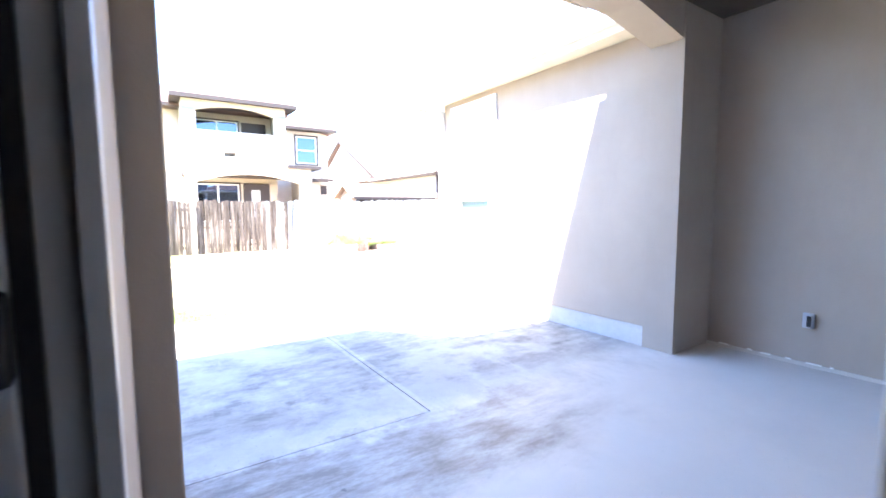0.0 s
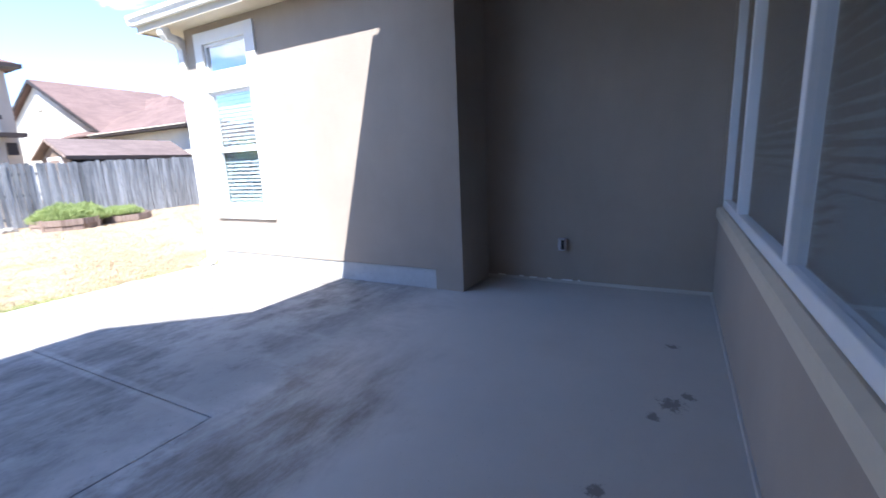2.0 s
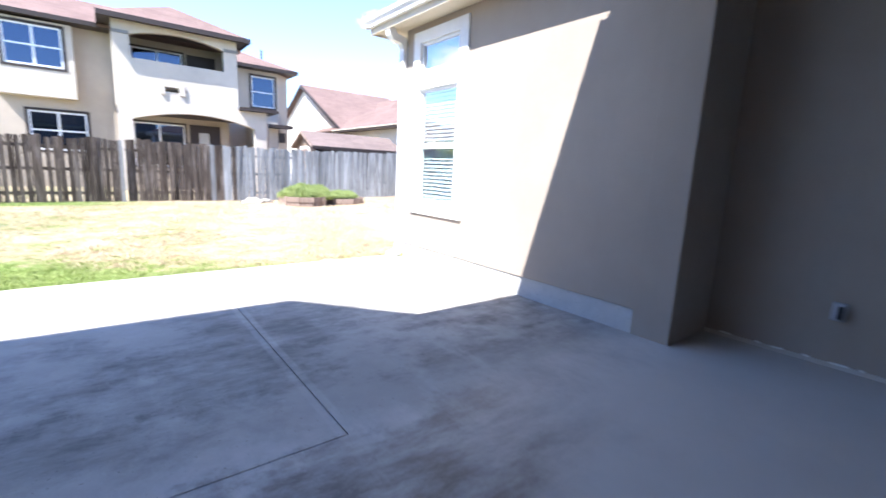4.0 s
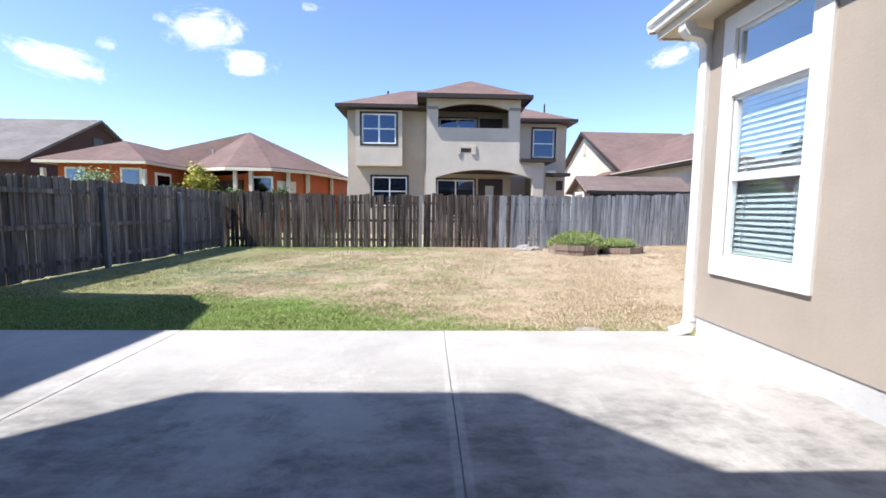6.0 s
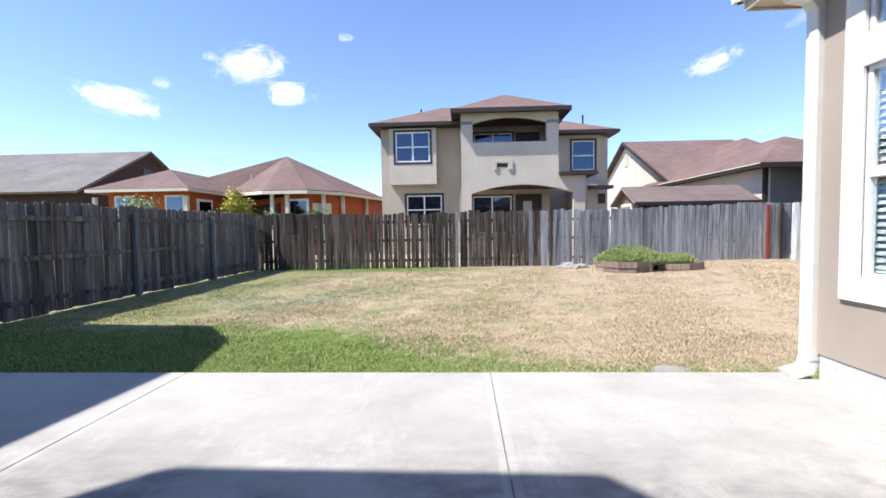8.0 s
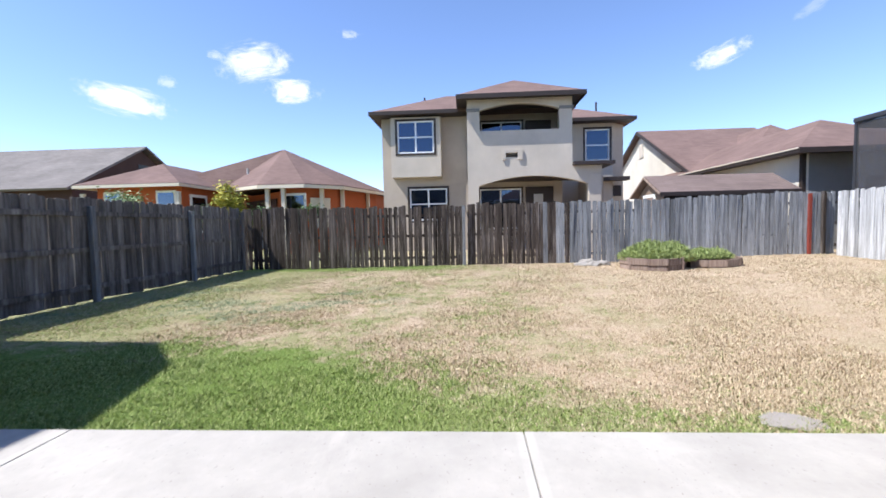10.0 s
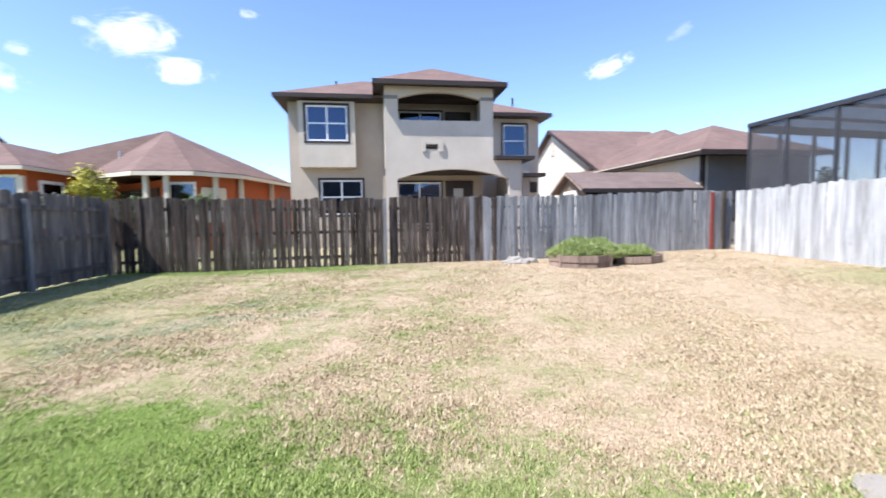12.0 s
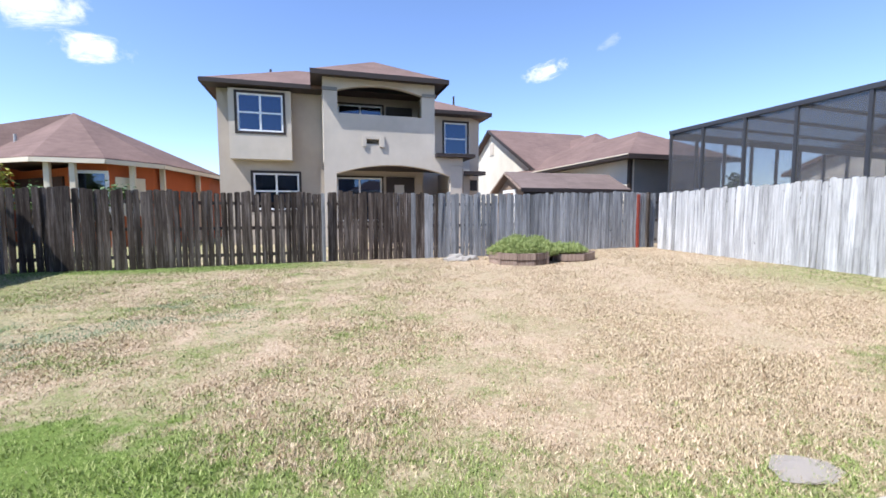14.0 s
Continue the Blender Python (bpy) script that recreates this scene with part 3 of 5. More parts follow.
def patio_beam():
    bm = bmesh.new()
    prof = [(0.375, 2.90), (0.92, 3.12), (3.75, 3.12), (WX - 0.025, 2.97)]
    pts = [(x, 2.37, z) for x, z in prof] + [(WX - 0.025, 2.37, 3.5), (0.375, 2.37, 3.5)]
    return extrude(bm, pts, (0, 0.32, 0))


single("patio_beam", patio_beam(), TAN, "tan stucco beam over the patio opening with sloped haunches", "beam", kind="structure")
single("ceiling_patio", boxes((LX - 0.2, IX, BY - 0.2, 2.37, 3.30, 3.42)), PORCH_BROWN, "dark brown painted patio ceiling", "ceiling", kind="structure")
single("baseboard", boxes((IX - 0.015, IX + 0.2, BY, 2.37, -0.1, 0.03)), SLAB,
       "exposed concrete footing below the patio end wall", "footing", kind="structure")
single("baseboard", boxes((0.75, IX - 0.02, BY - 0.01, BY + 0.012, -0.1, 0.03)), SLAB,
       "exposed concrete footing below the patio walls", "footing", kind="structure")


def crumbs():
    rng = random.Random(5)
    bm = bmesh.new()
    y = 1.0
    while y < 2.3:
        L = rng.uniform(0.02, 0.12)
        if rng.random() < 0.55:
            bar(bm, (IX - 0.012, y, 0.034), (IX - 0.012, y + L, 0.034 + rng.uniform(-0.004, 0.004)), 0.012, 0.012)
        y += L + rng.uniform(0.01, 0.08)
    return bm


single("mortar_crumbs", crumbs(), WHITE, "broken white edge where the stucco ends above the footing", "mortar", kind="stuff")

# rooms behind and roof slabs close the place; the unseen upper storey casts the slab's shadows
single("floor_room", boxes((-4.0, 9.0, -5.0, BY - 0.2, -0.1, -0.004), (-4.0, LX - 0.2, BY - 0.2, 2.45, -0.1, -0.004)), ROOM, "plain floor of the rooms behind the patio", "floor", kind="structure")
single("wall_rooms", boxes((-4.2, 9.2, -5.2, -5.0, -0.1, 3.5), (-4.2, -4.0, -5.0, 2.65, -0.1, 3.5), (9.0, 9.2, -5.0, 6.32, -0.1, 3.5), (-4.0, -0.05, 2.45, 2.65, -0.1, 3.5),
                           (IX + 0.2, 9.0, BY - 0.2, 0.15, -0.1, 3.5)), ROOM, "plain walls closing the rooms of the house", "wall", kind="structure")
single("ceiling_rooms", boxes((-4.2, 9.2, -5.2, 0.0, 3.5, 3.62), (-4.2, 9.2, 0.0, 2.84, 3.501, 3.62)), ROOM, "plain ceiling slab of the house", "ceiling", kind="structure")


# Unseen eave, placed so that its shadow edge lands right on the slab.
def patio_eave():
    bm = bmesh.new()
    box(bm, -4.2, 3.92, 2.84, 3.035, 3.40, 3.47)
    box(bm, -4.2, 3.92, 3.035, 3.055, 3.34, 3.47)
    return bm


single("roof_patio_eave", patio_eave(), CREAM, "cream painted eave along the patio roof", "eave", kind="structure")
UP = 6.0
shift = Vector((SUN_WAY.x, SUN_WAY.y)) / -SUN_WAY.z * UP
# Unseen blocks: outlines are their shadows on the ground, moved back up the sun's way.
bay = [(3.22, 3.97), (2.36, 4.95), (0.11, 4.98), (-1.10, 3.93), (-1.10, 1.0), (9.5, 1.0), (9.5, 3.9)]
left_block = [(-1.13, 3.9), (-1.10, 5.0), (-0.98, 6.57), (-1.31, 7.95), (-2.08, 8.82), (-7.0, 8.92), (-7.0, 3.9)]


def storey(poly, inset):
    bm = bmesh.new()
    eave = [(x - shift.x, y - shift.y) for x, y in poly]
    prism(bm, eave, UP - 0.16, UP)
    cx, cy = sum(p[0] for p in eave) / len(eave), sum(p[1] for p in eave) / len(eave)
    walls = [(cx + (x - cx) * inset, cy + (y - cy) * inset) for x, y in eave]
    return bm, walls


bm_b, walls_b = storey(bay, 0.88)
single("roof_bay", bm_b, CREAM, "cream eave of the upper storey bay", "roof", kind="structure")
single("wall_bay", prism(bmesh.new(), walls_b, 3.63, UP - 0.165), TAN, "tan stucco upper storey bay", "wall", kind="structure")
bm_l, walls_l = storey(left_block, 0.86)
single("roof_side_block", bm_l, CREAM, "cream eave of the side block of the house", "roof", kind="structure")
single("wall_side_block", prism(bmesh.new(), walls_l, -0.1, UP - 0.165), TAN, "tan stucco side block of the house", "wall", kind="structure")

# wing with the tall window
WIN = (5.15, 5.96, 0.86, 2.92)
single("wall_wing", holed(bmesh.new(), "x", WX, WX + 0.2, 2.69, 6.32, 0.215, 3.148, [WIN]), TAN,
       "tan stucco wing wall, half sunlit, with a tall window", "wall", kind="structure")
single("wall_wing_end", boxes((WX + 0.2, 9.0, 6.12, 6.32, 0.215, 3.148)), TAN, "tan stucco end wall of the wing", "wall", kind="structure")
single("trim_plinth", boxes((WX + 0.012, WX + 0.2, 2.69, 6.305, -0.1, 0.21), (WX + 0.2, 9.0, 6.12, 6.305, -0.1, 0.21)), PLINTH,
       "pale concrete foundation edge below the wing wall", "footing", kind="structure")
single("ceiling_wing", boxes((WX + 0.2, 9.0, 2.84, 6.12, 3.04, 3.14)), ROOM, "plain ceiling of the wing", "ceiling", kind="structure")
single("floor_wing", boxes((WX + 0.2, 9.0, 0.15, 6.12, -0.1, -0.004)), ROOM, "plain floor of the wing room", "floor", kind="structure")
single("soffit", boxes((4.195, 9.4, 2.70, 6.80, 3.15, 3.18)), CREAM, "cream painted soffit under the wing eave", "soffit", kind="structure")
single("fascia", boxes((4.17, 4.195, 2.70, 6.825, 3.13, 3.34), (4.195, 9.4, 6.80, 6.825, 3.13, 3.34)), CREAM, "cream painted fascia board of the wing eave", "fascia", kind="structure")


def wing_roof():
    bm = bmesh.new()
    e = [bm.verts.new(p) for p in ((4.15, 2.70, 3.35), (4.15, 6.84, 3.35), (9.4, 6.84, 3.35), (9.4, 2.70, 4.3), (6.1, 4.8, 4.35), (6.1, 2.70, 4.35))]
    for f in ((0, 1, 4, 5), (1, 2, 4), (2, 3, 4), (3, 5, 4)):
        bm.faces.new([e[i] for i in f])
    return bm


single("roof_wing", wing_roof(), ROOF_BROWN, "brown shingle roof of the wing", "roof", kind="structure")


def gutter():
    g = thing("gutter", (4.12, 5.0, 3.2), "white metal gutter along the wing eave", "gutter")
    prof = [(0.0, 0.0), (-0.065, 0.0), (-0.075, 0.03), (-0.10, 0.065), (-0.115, 0.075), (-0.115, 0.12), (-0.105, 0.12), (-0.105, 0.08), (-0.09, 0.07), (-0.066, 0.036), (-0.058, 0.01), (0.0, 0.01)]
    bm = bmesh.new()
    extrude(bm, [(4.168 + a * 0.72, 2.70, 3.215 + b) for a, b in prof], (0, 4.20, 0))
    part("channel", bm, WHITE, g)
    bm = bmesh.new()
    extrude(bm, [(4.09, 6.827 - a * 0.72, 3.215 + b) for a, b in prof], (5.3, 0, 0))
    part("channel", bm, WHITE, g)


gutter()


def downspout():
    d = thing("downspout", (4.41, 6.36, 0.0), "white painted downspout at the wing corner", "downspout")
    x0, x1, y0, y1 = WX - 0.055, WX + 0.04, 6.325, 6.445
    part("pipe", boxes((x0, x1, y0, y1, 0.14, 2.92), bevel=0.012), WHITE, d)
    bm = bmesh.new()
    extrude(bm, [(x0, y0 + 0.006, 0.17), (x1, y0 + 0.006, 0.14), (x1 - 0.05, y0 + 0.006, 0.04), (x1 - 0.22, y0 + 0.006, -0.01), (x1 - 0.25, y0 + 0.006, 0.06), (x0 - 0.02, y0 + 0.006, 0.10)], (0, y1 - y0 - 0.012, 0))
    part("shoe", bm, WHITE, d)
    bm = bmesh.new()
    elbow = ((x0, 2.91), (x1, 2.92), (x1 - 0.01, 3.01), (x1 - 0.05, 3.06), (x0 - 0.10, 3.085), (x0 - 0.13, 3.149), (x0 - 0.23, 3.149), (x0 - 0.22, 3.06), (x0 - 0.17, 3.00), (x0 - 0.04, 2.975))
    extrude(bm, [(x, y0 + 0.006, z) for x, z in elbow], (0, y1 - y0 - 0.012, 0))
    part("elbow", bm, WHITE, d)


downspout()


def tall_window():
    w = thing("window_1", (WX, 5.55, 0.7), "tall white-trimmed window with transom and lowered blinds", "window", kind="structure")
    y0, y1, z0, z1 = WIN
    for r in ((WX - 0.03, WX + 0.01, 4.99, y0, 0.69, 3.06), (WX - 0.03, WX + 0.01, y1, 6.11, 0.69, 3.06), (WX - 0.028, WX + 0.01, y0, y1, 2.92, 3.06),
              (WX - 0.028, WX + 0.01, y0, y1, 0.69, 0.86)):
        part("window_trim", boxes(r, bevel=0.004), WHITE, w)
    part("transom_rail", boxes((WX - 0.026, WX + 0.12, y0, y1, 2.33, 2.55), bevel=0.004), WHITE, w)
    for zz0, zz1 in ((0.86, 1.60), (1.60, 2.33), (2.55, 2.92)):
        fr = bmesh.new()
        b = 0.035
        for a, c, d, e in ((y0, y1, zz0, zz0 + b), (y0, y1, zz1 - b, zz1), (y0, y0 + b, zz0 + b, zz1 - b), (y1 - b, y1, zz0 + b, zz1 - b)):
            box(fr, WX + 0.006, WX + 0.06, a, c, d, e, 0.004)
        f = part("sash", fr, VINYL, w)
        p = part("pane", boxes((WX + 0.028, WX + 0.034, y0 + b, y1 - b, zz0 + b, zz1 - b)), PANE, f)
        p.visible_shadow = False
    slats(w, "x", WX + 0.090, -1, y0 + 0.005, y1 - 0.005, 0.90, 2.32, 0.05, -1.0)
    for y in (5.24, 5.80):
        part("sash_latch", boxes((WX + 0.012, WX + 0.03, y, y + 0.035, 0.862, 0.875)), PLASTIC, w)


tall_window()


def wide_window():
    w = thing("window_2", (3.0, BY, 0.7), "wide white vinyl window with blinds, on the shaded patio", "window", kind="structure")
    x0, x1, z0, z1 = 1.05, 5.10, 0.825, 2.75
    sill = bmesh.new()
    extrude(sill, [(x0 - 0.08, BY - 0.08, 0.825), (x0 - 0.08, BY - 0.012, 0.832), (x0 - 0.08, BY + 0.020, 0.815), (x0 - 0.08, BY + 0.024, 0.80), (x0 - 0.08, BY + 0.024, 0.742), (x0 - 0.08, BY + 0.001, 0.738)], (IX - 0.02 - x0 + 0.08, 0, 0))
    part("window_sill", sill, CREAM, w, "cream sill board")
    window(w, "y", BY, 1, x0, x1, z0 + 0.008, z1, mull=(2.58, 4.08), border=0.065, trim=0,
           blinds=((1.13, 2.53, 0.90, 2.68, 0.05, -0.5), (2.63, 4.03, 0.90, 2.68, 0.05, -0.5), (4.13, 5.02, 0.90, 2.68, 0.05, -0.5)))


wide_window()


def outlet():
    o = thing("power_outlet", (IX, 1.53, 0.42), "grey weatherproof power outlet on the stucco wall", "outlet")
    part("box", boxes((IX - 0.045, IX, 1.485, 1.565, 0.355, 0.485), bevel=0.006), PLASTIC, o)
    part("cover", boxes((IX - 0.058, IX - 0.044, 1.492, 1.558, 0.363, 0.477), bevel=0.004), PLASTIC, o)
    part("lid", boxes((IX - 0.068, IX - 0.057, 1.497, 1.528, 0.372, 0.468), bevel=0.003), BLACK, o, "dark hinged lid")


outlet()


def sliding_door():
    d = thing("patio_door", (0.35, 0.6, 0.0), "grey patio door standing open, black pull handle", "door")
    part("jamb", boxes((0.180, 0.232, 0.990, 1.019, 0.0, 2.12), (0.230, 0.262, 0.968, 1.019, 0.0, 2.12), bevel=0.003), GREY_DOOR, d)
    part("weather_strip", boxes((0.154, 0.180, 0.980, 1.018, 0.0, 2.10)), BLACK, d)
    part("leaf", boxes((-0.72, 0.152, 0.975, 1.030, 0.02, 2.08), bevel=0.006), GREY_DOOR, d)
    part("pull_handle", boxes((0.118, 0.157, 0.930, 0.974, 1.185, 1.315), bevel=0.014), BLACK, d)
    part("jamb", boxes((0.600, 0.638, BY - 0.19, 0.224, 0.0, 2.12), bevel=0.003), WHITE, d, "white jamb post")
    bm = bmesh.new()
    extrude(bm, [(LX - 0.06, 0.985, 0.0), (0.59, BY + 0.01, 0.0), (0.57, BY - 0.08, 0.0), (LX - 0.16, 0.93, 0.0)], (0, 0, 0.018))
    part("threshold", bm, PLASTIC, d)


sliding_door()


# ---- patio slab ----
def slab():
    root = thing("floor_patio", (1.5, 3.5, -0.12), "stained pale concrete patio slab with control joints", "patio slab", kind="structure")
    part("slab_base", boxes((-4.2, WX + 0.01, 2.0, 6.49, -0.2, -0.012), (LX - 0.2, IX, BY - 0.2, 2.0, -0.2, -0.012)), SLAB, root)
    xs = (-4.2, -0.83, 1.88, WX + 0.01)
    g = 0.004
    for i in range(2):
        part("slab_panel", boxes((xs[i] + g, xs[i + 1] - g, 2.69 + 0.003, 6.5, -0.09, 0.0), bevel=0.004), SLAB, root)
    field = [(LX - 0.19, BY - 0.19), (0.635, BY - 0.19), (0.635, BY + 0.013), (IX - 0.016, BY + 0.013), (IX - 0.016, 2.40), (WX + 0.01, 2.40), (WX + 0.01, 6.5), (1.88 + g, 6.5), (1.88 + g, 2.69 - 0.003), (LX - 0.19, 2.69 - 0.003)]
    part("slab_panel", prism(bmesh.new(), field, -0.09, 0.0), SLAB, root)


slab()


# ---- fences ----
def picket_mesh(name, w, h, t, material, lean=0.0, ear=0.03):
    bm = bmesh.new()
    pts = [(-w / 2, 0), (w / 2, 0), (w / 2 + lean, h - ear), (w / 2 - ear * 0.8 + lean, h), (-w / 2 + ear * 0.8 + lean, h), (-w / 2 + lean, h - ear)]
    extrude(bm, [(x, -t / 2, z) for x, z in pts], (0, t, 0))
    return finish(bm, name, material)


def fence(name, label, a, b, zf, height, material, pale, width, gap, rail_side, seed, ragged=0.03, posts=(), far_material=None, split=0.5, lift=0.0):
    """A run of dog-eared pickets between two plan points, on three rails; rail_side: +1 when rails stand to the left of a to b."""
    rng = random.Random(seed)
    a, b = Vector(a), Vector(b)
    L = (b - a).length
    d = (b - a) / L
    nrm = Vector((-d.y, d.x)) * rail_side
    ang = math.atan2(d.y, d.x)
    root = thing(name, (*((a + b) / 2), zf(*((a + b) / 2))), label, "fence")
    kinds = [[picket_mesh("picket", width * f, height * g, 0.018, m, l) for f, g, l in ((1.0, 1.0, 0.0), (0.96, 0.985, 0.006), (1.02, 1.01, -0.006), (0.98, 0.995, 0.010))] for m in (material, far_material or material)]
    s = width / 2
    while s < L - width / 2:
        p = a + d * s
        u = s / L
        k = kinds[1 if far_material and u + rng.uniform(-0.12, 0.12) > split else 0]
        ob = hang(new("picket", rng.choice(k)), root)
        ob.matrix_basis = Matrix.Translation((p.x, p.y, zf(p.x, p.y) + lift + rng.uniform(-ragged, ragged))) @ Euler((rng.uniform(-0.012, 0.012), rng.uniform(-0.008, 0.008), ang + rng.uniform(-0.03, 0.03))).to_matrix().to_4x4()
        s += width + gap * (rng.uniform(0.0, 0.8) if rng.random() < 0.7 else rng.uniform(1.0, 3.2))
    for h in (0.28, 0.95, 1.58):
        p, q = a + nrm * 0.035, b + nrm * 0.035
        n = max(1, int(L / 2.6))
        for i in range(n):
            u, v = p + (q - p) * (i / n), p + (q - p) * ((i + 1) / n)
            bm = bmesh.new()
            bar(bm, (u.x, u.y, zf(u.x, u.y) + h), (v.x, v.y, zf(v.x, v.y) + h + rng.uniform(-0.02, 0.02)), 0.04, 0.085)
            part("rail", bm, pale, root)
    for s, side, hh, m in posts:
        p = a + d * s + nrm * side
        bm = bmesh.new()
        box(bm, p.x - 0.045, p.x + 0.045, p.y - 0.045, p.y + 0.045, zf(p.x, p.y) - 0.02, zf(p.x, p.y) + hh, 0.008)
        part("post", bm, m, root)
    return root


fence("fence", "dark weathered wooden picket fence with slits between old boards", (-5.20, 16.80), (1.46, 17.60), ground_z, 1.87, OLD_WOOD, OLD_WOOD, 0.128, 0.016, 1, 3, 0.03,
      posts=[(6.70, -0.06, 1.86, SILVER_WOOD)])
fence("fence", "silver-grey wooden picket fence with a red post near its end", (1.56, 17.62), (12.80, 17.92), ground_z, 1.91, OLD_WOOD, OLD_WOOD, 0.130, 0.009, 1, 13, 0.03,
      posts=[(4.8, 0.09, 1.75, OLD_WOOD), (10.36, -0.03, 1.84, RED_WOOD), (10.72, -0.1, 1.90, OLD_WOOD)], far_material=SILVER_WOOD, split=0.24)
fence("fence", "grey wooden side fence seen from its rail and post side", (-5.20, 5.2), (-5.20, 16.76), ground_z, 1.83, SIDE_WOOD, SIDE_WOOD, 0.138, 0.004, -1, 4, 0.02, lift=0.03,
      posts=[(3.45, 0.10, 1.74, SILVER_WOOD), (6.25, 0.10, 1.72, SILVER_WOOD), (9.05, 0.10, 1.72, SILVER_WOOD), (11.47, 0.07, 1.76, SIDE_WOOD), (0.65, 0.10, 1.74, SILVER_WOOD)])
fence("fence", "pale silvered wooden picket fence in full sun", (12.32, 17.35), (9.88, 3.6), ground_z, 1.86, PALE_WOOD, PALE_WOOD, 0.137, 0.006, 1, 6, 0.02)


# ---- the yard ----
def planter():
    p = thing("planter", (7.0, 15.9, -0.1), "two low raised beds of brown edging boards, joined", "planter")
    beds = [[(cx + math.cos(a) * rx, cy + math.sin(a) * ry) for a in (math.tau * (i + 0.35) / 11 for i in range(11))] for cx, cy, rx, ry in ((6.44, 15.88, 0.80, 0.86), (7.96, 15.92, 0.72, 0.70))]
    for k, ring in enumerate(beds):
        n = len(ring)
        for i in range(n):
            (x0, y0), (x1, y1) = ring[i], ring[(i + 1) % n]
            for c in range(2):
                z = ground_z(x0, y0) + (0.06, 0.225)[c] - k * (0.02, 0.10)[c]
                sink = 0.97 if c == 0 else 1.0
                mx, my = sum(q[0] for q in ring) / n, sum(q[1] for q in ring) / n
                bm = bmesh.new()
                bar(bm, (mx + (x0 - mx) * sink, my + (y0 - my) * sink, z), (mx + (x1 - mx) * sink, my + (y1 - my) * sink, z + 0.008 * c), 0.04, (0.155, 0.165)[c])
                part("board", bm, PLANTER_WOOD, p)
            if i % 3 == 0:
                part("stake", boxes((x0 - 0.03, x0 + 0.03, y0 - 0.03, y0 + 0.03, ground_z(x0, y0) - 0.02, ground_z(x0, y0) + 0.325 - k * 0.09), bevel=0.006), PLANTER_WOOD, p)
        cx, cy = sum(q[0] for q in ring) / n, sum(q[1] for q in ring) / n
        part("soil", prism(bmesh.new(), [(cx + (x - cx) * 0.97, cy + (y - cy) * 0.97) for x, y in ring], ground_z(cx, cy) - 0.04, ground_z(cx, cy) + 0.25 - k * 0.10), SOIL, p)


planter()


def herb(name, cx, cy, rx, ry, h, n, seed, label):
    z0 = ground_z(cx, cy) + 0.19

    def place(rng):
        a, r = rng.uniform(0, math.tau), math.sqrt(rng.random())
        x, y = math.cos(a) * r, math.sin(a) * r
        lump = 0.80 + 0.20 * math.sin(x * 5 + seed) * math.cos(y * 4 + seed * 2)
        return Vector((cx + x * rx, cy + y * ry, z0 + h * rng.uniform(0.05, 1.0) * (1 - r * r * 0.75) * lump))
    me = leaf_cloud(n, place, 0.075, seed, droop=-0.6, slim=0.085)
    me.materials.append(HERB)
    return tagged(new(name, me), label, "herb", kind="")


herb("herb_bush", 6.58, 15.92, 0.96, 0.80, 0.60, 34000, 2, "bushy light green herbs growing over the raised bed")
herb("herb_bush", 7.95, 16.0, 0.56, 0.58, 0.30, 8000, 8, "lower green herbs in the smaller raised bed")


def rock(cx, cy, w, d, h, seed, mat, label, category="stone", z=None):
    rng = random.Random(seed)
    bm = bmesh.new()
    bmesh.ops.create_icosphere(bm, subdivisions=3, radius=1.0)
    o = Vector((seed * 3.1, 0, 0))
    for v in bm.verts:
        v.co *= 1 + 0.28 * noise.noise(v.co * 1.6 + o) + 0.08 * noise.noise(v.co * 5 + o)
        v.co = Vector((v.co.x * w / 2, v.co.y * d / 2, max(-0.3, v.co.z) * h))
    a = rng.uniform(-0.5, 0.5)
    bmesh.ops.rotate(bm, cent=(0, 0, 0), matrix=Matrix.Rotation(a, 3, "Z"), verts=bm.verts)
    bmesh.ops.translate(bm, vec=(cx, cy, (ground_z(cx, cy) if z is None else z)), verts=bm.verts)
    return single("stone", bm, mat, label, category, smooth=False)


for i, (x, y, w, d, h) in enumerate(((4.85, 16.9, 0.5, 0.4, 0.10), (5.2, 16.75, 0.55, 0.35, 0.13), (5.5, 16.9, 0.4, 0.35, 0.15), (5.1, 17.1, 0.6, 0.3, 0.17))):
    rock(x, y, w, d, h, i + 1, STONE, "flat pale stone in a small heap by the fence")
rock(3.58, 6.84, 0.36, 0.24, 0.016, 12, PAVER, "flat grey stepping stone sunk in the grass", z=-0.092)


